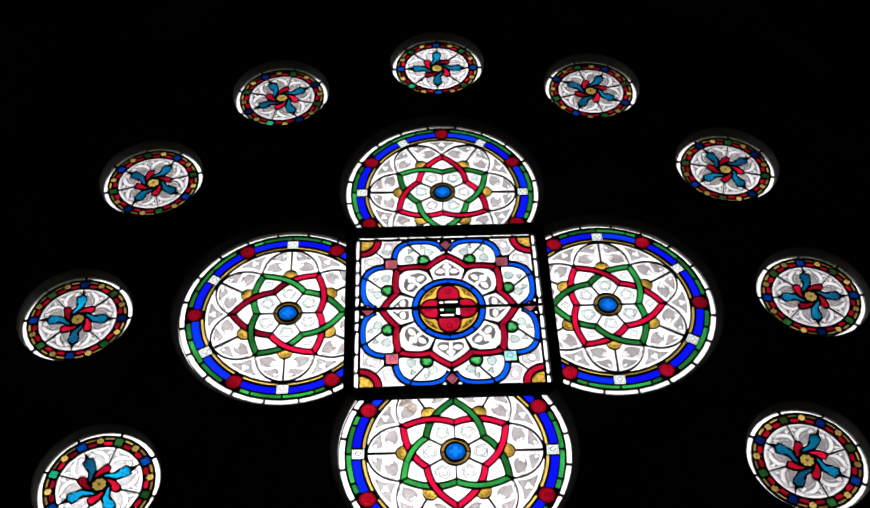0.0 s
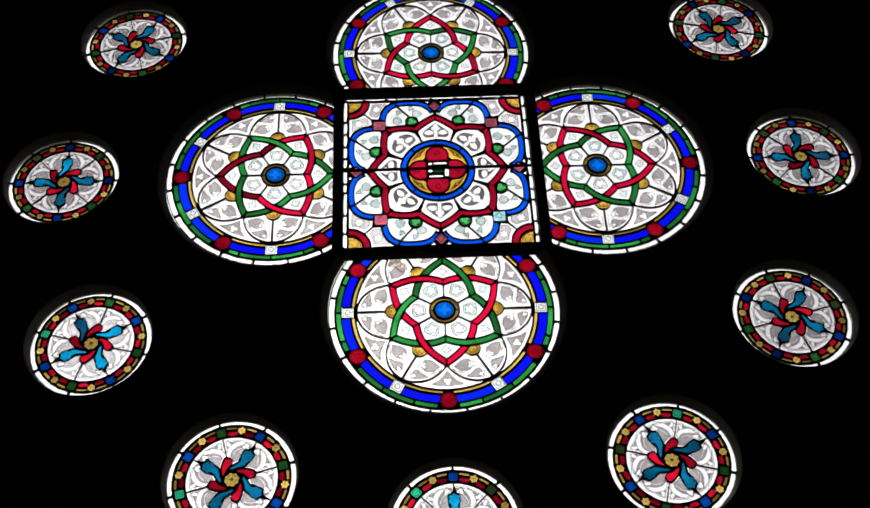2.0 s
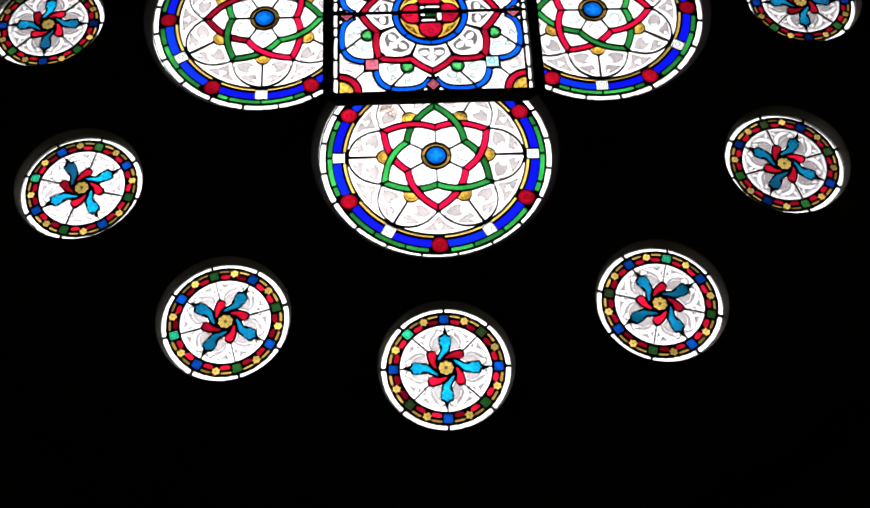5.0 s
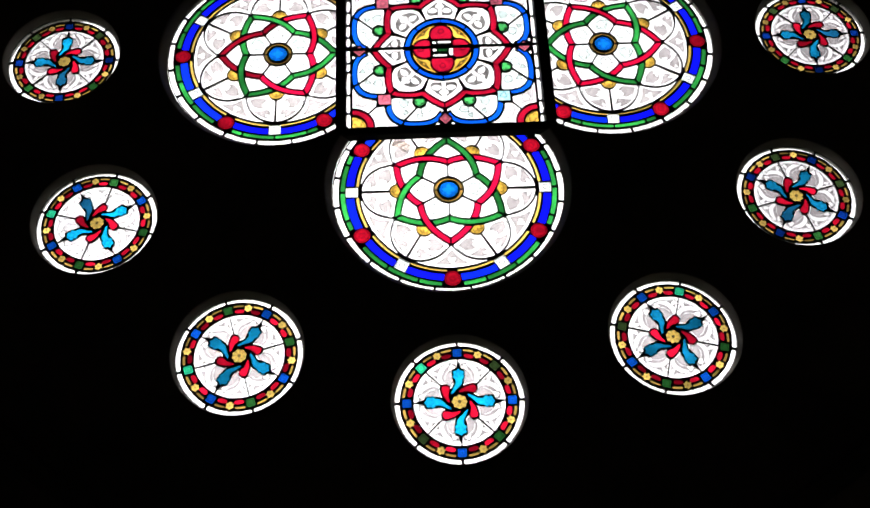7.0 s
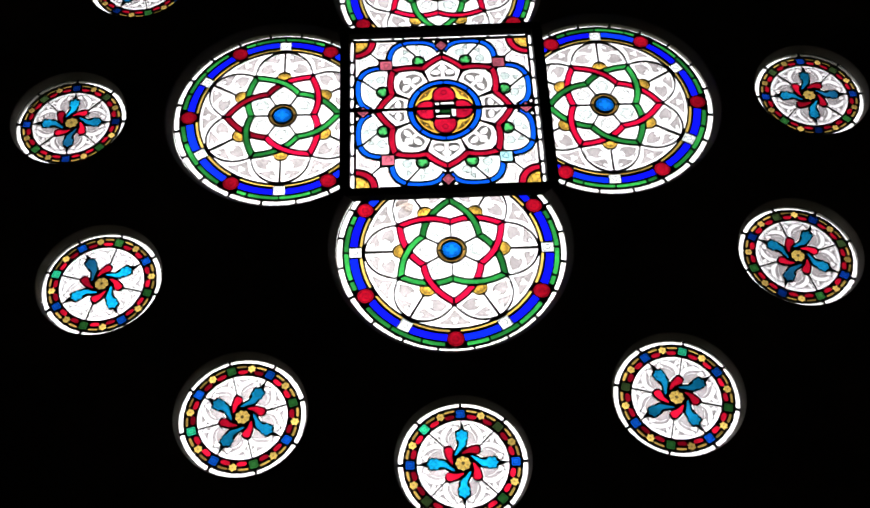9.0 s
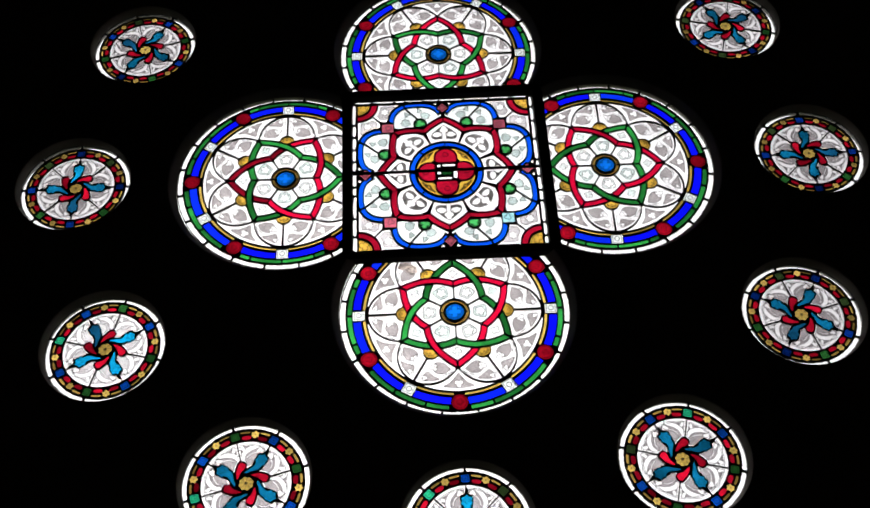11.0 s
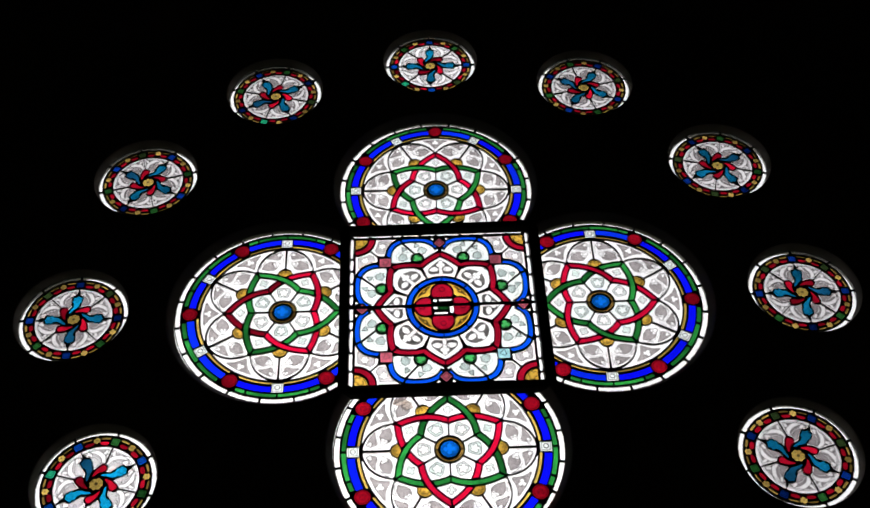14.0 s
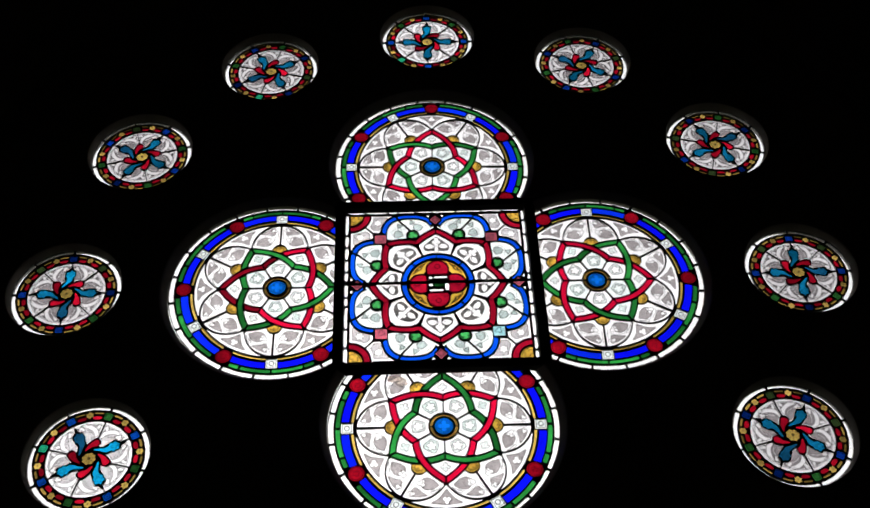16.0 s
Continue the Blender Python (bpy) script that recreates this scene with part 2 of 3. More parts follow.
def ribbon(line, w):
    """The outline of a band w wide along an open line."""
    ns = normals(line)
    return ([(x + nx * w / 2, y + ny * w / 2) for (x, y), (nx, ny) in zip(line, ns)]
            + [(x - nx * w / 2, y - ny * w / 2) for (x, y), (nx, ny) in reversed(list(zip(line, ns)))])


# ---------------------------------------------------------------- meshes
def part(name, bm, material, parent, label=""):
    bmesh.ops.recalc_face_normals(bm, faces=bm.faces)
    me = bpy.data.meshes.new(name)
    bm.to_mesh(me)
    bm.free()
    me.materials.append(material)
    ob = new(name, me)
    ob.parent = parent
    return tagged(ob, label)


def prism(bm, poly, y0, y1):
    """A flat piece of that outline, from depth y0 (room side) to y1."""
    a = [bm.verts.new((x, y0, z)) for x, z in poly]
    b = [bm.verts.new((x, y1, z)) for x, z in poly]
    bm.faces.new(a)
    bm.faces.new(b[::-1])
    for i in range(len(poly)):
        bm.faces.new((a[i - 1], a[i], b[i], b[i - 1]))


def cut_sheet(outer, holes):
    """Triangles of a sheet with holes."""
    pts, faces = [], []
    for loop in [outer] + holes:
        if sum(loop[i - 1][0] * y - x * loop[i - 1][1] for i, (x, y) in enumerate(loop)) < 0:
            loop = loop[::-1]
        faces.append(list(range(len(pts), len(pts) + len(loop))))
        pts += [Vector(p) for p in loop]
    co, _, tris, _, _, src = delaunay_2d_cdt(pts, [], faces, 1, 1e-6)
    return co, [t for t, s in zip(tris, src) if list(s) == [0]]


def sheet(bm, outer, holes, y0, y1, swell=0.0):
    """A plate with holes through it."""
    co, tris = cut_sheet(outer, holes)
    a = [bm.verts.new((p.x, y0, p.y)) for p in co]
    b = [bm.verts.new((p.x, y1, p.y)) for p in co]
    count = {}
    for t in tris:
        bm.faces.new([a[i] for i in t])
        bm.faces.new([b[i] for i in reversed(t)])
        for i in range(len(t)):
            e = (t[i - 1], t[i])
            count[tuple(sorted(e))] = count.get(tuple(sorted(e)), 0) + 1
    for (i, j), c in count.items():
        if c == 1:
            bm.faces.new((a[i], a[j], b[j], b[i]))
    for v in [v for v in bm.verts if not v.link_faces]:
        bm.verts.remove(v)


class Light:
    """One leaded light: its panes, the lead between them, and the paint on each pane."""

    def __init__(self, name, label, category, group=""):
        self.root = tagged(new(name), label, category, group)
        self.holes, self.painted, self.last = [], {}, None
        self.clip, self.squeeze = None, 1.0

    def cut(self, poly):
        if self.clip is not None:
            poly = below(poly, self.clip)
        return [(x * self.squeeze, y) for x, y in poly]

    def pane(self, name, poly, mat, label=""):
        poly = self.cut(poly)
        self.last = None
        if len(poly) < 3 or area(poly) < 0.00006:
            return None
        self.holes.append(poly)
        bm = bmesh.new()
        prism(bm, poly, -0.0018, 0.0018)
        self.last = part(name, bm, mat, self.root, label)
        return self.last

    def paint(self, poly, mat=None, line=0.0030, holes=(), on=None):
        """A wash with a traced outline, fired on the room side of a pane; the holes are scraped clear."""
        on, poly = on or self.last, self.cut(poly)
        if on is None or len(poly) < 3 or area(poly) < 0.00002:
            return
        bm, mats = self.painted.setdefault(on, (bmesh.new(), []))
        if mat:
            if mat not in mats:
                mats.append(mat)
            co, tris = cut_sheet(poly, [self.cut(h) for h in holes])
            for y in (-0.0030, -0.0025):
                vs = [bm.verts.new((p.x, y, p.y)) for p in co]
                for t in tris:
                    bm.faces.new([vs[i] for i in t]).material_index = mats.index(mat)
        if line:
            if INK not in mats:
                mats.append(INK)
            for loop in [poly] + [self.cut(h) for h in holes if line]:
                if len(loop) < 3:
                    continue
                ns = normals(loop, True)
                for y in (-0.0034, -0.0038):
                    a = [bm.verts.new((x + nx * line / 2, y, z + nz * line / 2)) for (x, z), (nx, nz) in zip(loop, ns)]
                    b = [bm.verts.new((x - nx * line / 2, y, z - nz * line / 2)) for (x, z), (nx, nz) in zip(loop, ns)]
                    for i in range(len(a)):
                        bm.faces.new((a[i - 1], a[i], b[i], b[i - 1])).material_index = mats.index(INK)

    def rim(self, poly, width, mat):
        """Thin matting brushed round the inside of a pane's edge."""
        poly, on = self.cut(poly), self.last
        if on is None or len(poly) < 3:
            return
        bm, mats = self.painted.setdefault(on, (bmesh.new(), []))
        if mat not in mats:
            mats.append(mat)
        ns = normals(poly, True)
        turn = 1 if sum(poly[i - 1][0] * y - x * poly[i - 1][1] for i, (x, y) in enumerate(poly)) > 0 else -1
        for y in (-0.0030, -0.0025):
            a = [bm.verts.new((x, y, z)) for x, z in poly]
            b = [bm.verts.new((x + turn * nx * width, y, z + turn * nz * width)) for (x, z), (nx, nz) in zip(poly, ns)]
            for i in range(len(a)):
                bm.faces.new((a[i - 1], a[i], b[i], b[i - 1])).material_index = mats.index(mat)

    def finish(self, outer):
        bm = bmesh.new()
        sheet(bm, self.cut(outer), self.holes, -0.0042, 0.0042)
        part("lead_came", bm, LEAD, self.root, "dark grey lead cames round the glass")
        for on, (bm, mats) in self.painted.items():
            for v in [v for v in bm.verts if not v.link_faces]:
                bm.verts.remove(v)
            ob = tagged(part("painted_ornament", bm, mats[0], on), kind="stuff")
            for m in mats[1:]:
                ob.data.materials.append(m)
        return self.root


def foil(n, r, c=(0.0, 0.0), deg=0.0, waist=0.45, steps=8):
    """A rosette of n round lobes."""
    return [polar(r * (waist + (1 - waist) * abs(math.cos(math.pi * i / steps)) ** 0.6), 360 * i / (n * steps) + deg, c) for i in range(n * steps)]


def trefoil(r, c=(0.0, 0.0), deg=0.0):
    return foil(3, r, c, deg)


def quatrefoil(r, c=(0.0, 0.0), deg=0.0):
    return foil(4, r, c, deg)


def avoid(poly, c, r):
    """Pushes a shape's corners out of a circle."""
    out = []
    for x, y in poly:
        d = math.hypot(x - c[0], y - c[1])
        out.append((c[0] + (x - c[0]) * r / d, c[1] + (y - c[1]) * r / d) if d < r else (x, y))
    return out


def ragged(poly, amount, seed):
    """Edges nibbled by old putty."""
    rnd = random.Random(seed)
    return [(x + rnd.uniform(-amount, amount), y + rnd.uniform(-amount, amount)) for x, y in poly]


def reach(polys, deg):
    """How far out the shapes go along a ray from the middle."""
    s, k, best = math.sin(radians(deg)), math.cos(radians(deg)), 0.0
    for poly in polys:
        for i in range(len(poly)):
            (ax, ay), (bx, by) = poly[i - 1], poly[i]
            pa, pb = ax * k - ay * s, bx * k - by * s
            if (pa <= 0) != (pb <= 0):
                t = pa / (pa - pb)
                along = (ax + (bx - ax) * t) * s + (ay + (by - ay) * t) * k
                best = max(best, along)
    return best


# ---------------------------------------------------------------- the small outer roundel
def roundel(greens, leaves, ground_paint, white, blue, red, flower):
    if ground_paint is LIT_ASHEN:
        label = "round leaded light, turquoise and ruby pinwheel on thinly painted white"
    elif white is DIM_WHITE:
        label = "round leaded light, teal and wine-red pinwheel on dulled grey glass"
    else:
        label = "round leaded stained-glass light with turquoise and ruby pinwheel"
    L = Light("stained_glass_roundel", label, "stained glass", "ring of round lights")
    leaf = worn([(-0.037, 0.031), (-0.031, 0.046), (-0.024, 0.061), (-0.0165, 0.074), (-0.0140, 0.086), (-0.0145, 0.096), (-0.0225, 0.102), (-0.0270, 0.111), (-0.0190, 0.118), (-0.0250, 0.126), (-0.0190, 0.136), (-0.007, 0.138), (0.001, 0.150),
                 (0.009, 0.138), (0.0210, 0.136), (0.0270, 0.126), (0.0210, 0.118), (0.0290, 0.111), (0.0245, 0.102), (0.0165, 0.096), (0.0170, 0.086), (0.0150, 0.0765), (0.005, 0.065), (-0.009, 0.052), (-0.022, 0.036)], 1, 0.06)
    blade = worn([(-0.008, 0.0405), (0.004, 0.0530), (0.026, 0.0670), (0.056, 0.0745), (0.068, 0.0710), (0.0725, 0.058), (0.0705, 0.044), (0.060, 0.0375), (0.047, 0.0385), (0.034, 0.0425), (0.020, 0.0415), (0.006, 0.038)], 1, 0.14)
    finial = [(-0.0065, 0.140), (0.0085, 0.140), (0.0070, 0.160), (0.0010, 0.166), (-0.0050, 0.160)]      # a swelling of the lead beyond the leaf
    motif = []
    for q in range(4):
        motif += [spin(leaf, 90 * q), spin(blade, 90 * q), spin(finial, 90 * q)]
    L.pane("rosette_pane", [polar(0.0295 + 0.0025 * math.cos(radians(8 * 7.5 * i)), 7.5 * i) for i in range(48)], STRAW)
    L.paint(circle(0.008, n=12), SHADE, 0)
    for i in range(8):
        L.paint(ribbon([polar(0.012, 45 * i + 22), polar(0.026, 45 * i + 22)], 0.002), TRACE, 0)
    for q in range(4):
        L.pane("leaf_pane", spin(leaf, 90 * q), leaves[q])
        L.rim(spin(leaf, 90 * q), 0.0030, SHADE)
        L.paint(spin(quatrefoil(0.015, (0.001, 0.119)), 90 * q), None, 0.0018)
        L.pane("blade_pane", spin(blade, 90 * q), BLADE)
        L.rim(spin(blade, 90 * q), 0.0030, SHADE)
    # eight white quarries round the pinwheel
    for i in range(8):
        a0, a1 = 45 * i, 45 * i + 45
        outer = sector(0.100, 0.1865, a0, a1, 0.0028, 12)[:13]
        inner = []
        for j in range(19):
            a = a1 - 45 * j / 18
            r = max(reach(motif, a), 0.05) + 0.0075
            g = math.degrees(0.0028 / r)
            inner.append(polar(r, min(max(a, a0 + g), a1 - g)))
        L.pane("quarry_pane", outer + inner, white)
        # strapwork on a grey ground; the design turns over in every other quarry
        def q_(r, f):
            return polar(r, a1 - f if i % 2 == 0 else a0 + f)
        L.paint(arc(0.1735, a0 + 1.5, a1 - 1.5, 10) + arc(0.1710, a1 - 1.5, a0 + 1.5, 10), TRACE, 0)
        ground = [q_(0.1665, 4.0 + 38.0 * j / 10) for j in range(11)]
        for j in range(14):
            f = 42.0 - 38.0 * j / 13
            r = max(reach(motif, a1 - f if i % 2 == 0 else a0 + f), 0.05) + 0.0140
            if r < 0.160:
                ground.append(q_(r, f))
        strap = ribbon([q_(0.096, 4.2), q_(0.108, 4.4), q_(0.121, 6.0), q_(0.135, 10.0), q_(0.147, 15.5), q_(0.157, 21.0), q_(0.1655, 26.5), q_(0.1735, 33.0)], 0.0205)
        vein = ribbon([q_(0.112, 15.0), q_(0.125, 19.0), q_(0.136, 25.0), q_(0.141, 30.0)], 0.0052)
        L.paint(ground, ground_paint, 0.0026, holes=[strap, vein, trefoil(0.0155, q_(0.1585, 5.8), a0 + 22), trefoil(0.0160, q_(0.1530, 35.0), a0 + 22)])
    # coloured ring
    for i in range(8):
        a = 45 * i
        sq = worn(spin(box2(0, 0, 0.0195, 0.0195), a, polar(0.2145, a)), 1, 0.12)
        L.pane("square_pane", sq, blue if i % 2 == 0 else greens[i // 2])
        L.rim(sq, 0.0040, SHADE)
        L.paint(spin(box2(0, 0, 0.0108, 0.0108), a, polar(0.2145, a)), None, 0.0052)
        L.paint(spin(quatrefoil(0.0055), a, polar(0.2145, a)), SHADE, 0)
        m = a + 22.5
        L.pane("flower_pane", [polar(0.0165 + 0.0028 * math.cos(radians(6 * 10 * j)), 10 * j + m, polar(0.2195, m)) for j in range(36)], flower)
        L.paint(circle(0.0035, polar(0.2195, m), 8), SHADE, 0)
        for s in (-1, 1):
            strip = sector(0.2230, 0.2340, 6.3, 17.0, 0.0, 2) if s < 0 else sector(0.2230, 0.2340, 28.0, 38.7, 0.0, 2)
            strip = worn(spin(strip, a), 1, 0.15)
            L.pane("strip_pane", strip, OCHRE)
            bead = sector(0.1945, 0.2155, 7.2, 18.6, 0.0, 1) if s < 0 else sector(0.1945, 0.2155, 26.4, 37.8, 0.0, 1)
            bead = worn(spin(bead, a), 2, 0.22)
            L.pane("bead_pane", bead, red)
        L.pane("border_pane", ragged(worn(sector(0.2440, 0.2622, a, a + 45, 0.0050, 12), 1, 0.2), 0.0011, i), CLEAR)
    return L.finish(circle(0.267, n=96))


# ---------------------------------------------------------------- the four large lobes
CHORD = 0.286


def knot(f):
    """Radius of the knot's mid-line, f degrees on from where it lies nearest the middle (0) to its point (60)."""
    x0, y0, x1, y1 = 0.0, 0.148, 0.266 * math.sin(radians(60)), 0.266 * math.cos(radians(60))
    # a shallow arch from (0, .148) to the point, met by the ray
    best = None
    for i in range(41):
        s = i / 40
        x = x0 + (x1 - x0) * s
        y = y0 + (y1 - y0) * s + 0.030 * 4 * s * (1 - s) * (1 - 0.15 * s)
        a = math.degrees(math.atan2(x, y))
        if best is None or abs(a - f) < best[0]:
            best = (abs(a - f), math.hypot(x, y), a)
        if a >= f:
            (pa, pr) = prev if i else (a, math.hypot(x, y))
            t = 0 if a == pa else (f - pa) / (a - pa)
            return pr + (math.hypot(x, y) - pr) * t
        prev = (a, math.hypot(x, y))
    return best[1]


def band(f, half):
    """Half the knot's band along the ray, so that it is half wide across its run."""
    d = 1.0
    a, b = knot(max(f - d, 0.0)), knot(min(f + d, 60.0))
    run = radians(min(f + d, 60.0) - max(f - d, 0.0))
    return half * math.hypot(1.0, (b - a) / run / knot(f))


def arch(f):
    """Radius of the petal's edge, f degrees from its foot (0) to its crown (30)."""
    return 0.273 + 0.119 * math.sin(radians(90 * f / 30)) ** 0.78


def lobe():
    L = Light("stained_glass_lobe", "large round leaded light, red and green knot on white", "stained glass", "four large lobes")
    L.clip = CHORD
    near = lambda a: min(a % 60, 60 - a % 60)
    W, WL = 0.0125, 0.0178         # half the band's glass; the same with its leads
    low = lambda a: knot(near(a))
    high = lambda a: knot(60 - near(a))
    low_in, low_out = lambda a: low(a) - band(near(a), WL), lambda a: low(a) + band(near(a), WL)
    high_in, high_out = lambda a: high(a) - band(60 - near(a), WL), lambda a: high(a) + band(60 - near(a), WL)
    # the middle
    L.pane("boss_pane", circle(0.044, n=32), BRIGHT)
    L.paint(circle(0.0435, n=32), MIST, 0.0020, holes=[quatrefoil(0.029)])
    L.rim(circle(0.0435, n=32), 0.006, WASH)
    for i in range(4):
        L.pane("ring_pane", sector(0.0515, 0.0625, 90 * i, 90 * i + 90, 0.002, 8), OCHRE)
        L.paint(sector(0.0555, 0.0580, 90 * i + 3, 90 * i + 87, 0.0, 8), TRACE, 0)
    for i in range(6):
        a = 60 * i
        # inner quarry
        run = [a + 60 * j / 20 for j in range(21)]
        out = []
        for b in run:
            r = low_in(b)
            g = math.degrees(0.0035 / r)
            out.append(polar(r, min(max(b, a + g), a + 60 - g)))
        L.pane("inner_quarry", worn(out + sector(0.0705, 0.09, a, a + 60, 0.0035, 8)[9:], 1, 0.12), PALE if i % 2 else WHITE)
        c = polar(0.114, a + 30)
        L.paint(spin(worn([(-0.030, 0.026), (0.0, 0.030), (0.030, 0.026), (0.033, 0.008), (0.020, -0.030), (-0.020, -0.030), (-0.033, 0.008)], 1, 0.12), a + 30, c), FAINT, 0.0036,
                holes=[spin(foil(5, 0.0235, waist=0.55), a + 30, c)])
        # pane in the point of the knot
        pt = []
        for j in range(-12, 13):
            f = 27.0 * j / 12
            if high_in(a + f) > low_out(a + f) + 0.004:
                pt.append(f)
        poly = [polar(high_in(a + f), a + f) for f in pt] + [polar(low_out(a + f), a + f) for f in reversed(pt)]
        L.pane("point_quarry", worn(poly, 1, 0.15), PALE if i % 3 == 1 else WHITE)
        L.paint(spin(quatrefoil(0.022, deg=0), a, polar(0.203, a)), FAINT, 0.0028)
        # knot: one colour points at even sixths, the other at odd ones; each passes over and under in turn
        red_point = i % 2 == 1
        for s in (-1, 1):
            col = RUBY if red_point else GREEN
            fs = [0.7 + 58.6 * j / 48 for j in range(49)]
            outer = [(knot(f) + band(f, W), f) for f in fs]
            inner = [(knot(f) - band(f, W), f) for f in fs]
            if s > 0:                              # passes over: one piece
                runs = [(outer, inner)]
            else:                                  # passes under: stops at the other band's leads
                free = lambda r, f: abs(r - knot(60 - f)) > band(60 - f, WL)
                runs = [([p for p in outer if p[1] < 30 and free(*p)], [p for p in inner if p[1] < 30 and free(*p)]),
                        ([p for p in outer if p[1] > 30 and free(*p)], [p for p in inner if p[1] > 30 and free(*p)])]
            for top, bottom in runs:
                strip = [polar(r, a + s * (60 - f)) for r, f in top] + [polar(r, a + s * (60 - f)) for r, f in reversed(bottom)]
                L.pane("knot_pane", strip, col)
                L.rim(strip, 0.0032, WASH)
        # petals: two halves with an amber half-disc at the foot
        seat = 0.2250
        disc = circle(0.0350, polar(seat, a + 30), 40)
        foot = [p for p in disc if math.hypot(*p) > high_out(math.degrees(math.atan2(p[0], p[1])) % 360)]
        foot.sort(key=lambda p: (math.degrees(math.atan2(p[0], p[1])) - a - 30 + 180) % 360)
        if len(foot) > 3:
            base = [polar(high_out(a + 30 + f), a + 30 + f) for f in (7.5, 3.5, 0, -3.5, -7.5)]
            L.pane("amber_pane", foot + base, GOLD)
            L.paint([(p[0] * 0.986, p[1] * 0.986) for p in foot] + [(p[0] * 0.968, p[1] * 0.968) for p in reversed(foot)], WASH, 0)
            k = polar(seat, a + 30)
            L.paint(ribbon([polar(0.0225 + 0.0022 * math.cos(radians(8 * d)), a + 30 + d, k) for d in range(-84, 85, 7)], 0.0042), TRACE, 0)
            L.paint(trefoil(0.0055, polar(0.2385, a + 30), a + 30), SHADE, 0)
        for s in (-1, 1):
            def at(r, f):                      # f degrees from the petal's middle towards its side
                return polar(r, a + 30 + s * f)
            edge = [at(arch(30 - f) - 0.0046, f) for f in (0.8, 3, 6, 9, 12, 15, 18, 20.5, 23, 25, 26.5, 27.6)]
            inner = []
            for f in (27.6, 25.5, 23, 20, 17, 14.5, 12, 10, 8.5, 7, 5, 3, 1.2):
                r = high_out(a + 30 + s * f)
                m = reach([disc], a + 30 + s * f)
                inner.append(at(max(r, m + 0.007 if m else 0), f))
            inner[-1] = at(0.2670, 0.9)
            L.pane("petal_pane", edge + inner, WHITE)
            L.paint(worn([at(0.323, 13.5), at(0.315, 19.5), at(0.290, 24.0), at(0.281, 21.5), at(0.268, 18), at(0.264, 12.5), at(0.272, 9.0), at(0.292, 9.3), at(0.314, 10.2)], 1, 0.13), WASH, 0.0030,
                    holes=[trefoil(0.0195, at(0.297, 9.0), a + 30 - 60 * s)])
            L.paint(worn([at(0.371, 5.0), at(0.369, 8.0), at(0.357, 12.8), at(0.346, 16.6), at(0.337, 11.5), at(0.325, 5.2), at(0.346, 4.0)], 1, 0.13), WASH, 0.0030,
                    holes=[trefoil(0.0150, at(0.359, 5.2), a + 210 - 60 * s)])
            L.paint(worn([at(0.336, 18.5), at(0.326, 21.8), at(0.312, 24.0), at(0.300, 26.0), at(0.312, 22.6), at(0.324, 18.0)], 1), None, 0.0026)
            L.paint(ribbon([at(0.372, 1.9), at(0.345, 2.1), at(0.318, 2.3), at(0.300, 2.6)], 0.0020), TRACE, 0)
            L.paint(ribbon([at(0.312, 4.0), at(0.326, 8.0), at(0.332, 14.0), at(0.322, 20.0), at(0.305, 24.2), at(0.292, 26.0)], 0.0018), TRACE, 0)
        # spandrel between two petals
        side = [f for f in (0.0, 2.5, 5, 8, 11, 14, 17, 20, 23.5)]
        sp = [polar(arch(f) + 0.0046 + (0.009 if f == 0 else 0), a + f) for f in side]
        sm = [polar(arch(f) + 0.0046, a - f) for f in side[1:]]
        rim = [polar(0.3945, a + f) for f in (23.5, 16, 8, 0, -8, -16, -23.5)]
        L.pane("spandrel_pane", [p for p in sm[::-1] + sp + rim], WHITE)
        L.paint(worn([polar(0.306, a), polar(0.334, a + 3.2), polar(0.356, a + 6.0), polar(0.380, a + 11), polar(0.381, a), polar(0.380, a - 11), polar(0.356, a - 6.0), polar(0.334, a - 3.2)], 1, 0.12), WASH, 0.0030,
                holes=[trefoil(0.0200, polar(0.359, a), a)])
        # coloured ring: a ruby disc, a white square half-way on
        L.pane("disc_pane", circle(0.0385, polar(0.447, a), 28), DEEP)
        L.rim(circle(0.0385, polar(0.447, a), 28), 0.0050, SHADE)
        L.paint(circle(0.029, polar(0.447, a), 20), None, 0.0025)
        L.paint(quatrefoil(0.015, polar(0.447, a), a), None, 0.0018)
        b = a + 30
        L.pane("square_pane", spin(box2(0, 0, 0.026, 0.026), b, polar(0.432, b)), PALE)
        L.paint(spin(box2(0, 0, 0.020, 0.020), b, polar(0.432, b)), None, 0.0048)
        L.paint(circle(0.0115, polar(0.432, b), 14), None, 0.0048)
        step = math.degrees(0.0305 / 0.44)
        discs = (polar(0.447, a), polar(0.447, a + 60))
        for lo, hi, d in ((a + math.degrees(0.034 / 0.44), b - step, discs[0]), (b + step, a + 60 - math.degrees(0.034 / 0.44), discs[1])):
            L.pane("blue_pane", avoid(sector(0.4235, 0.4580, lo, hi, 0.0, 10), d, 0.0425), COBALT)
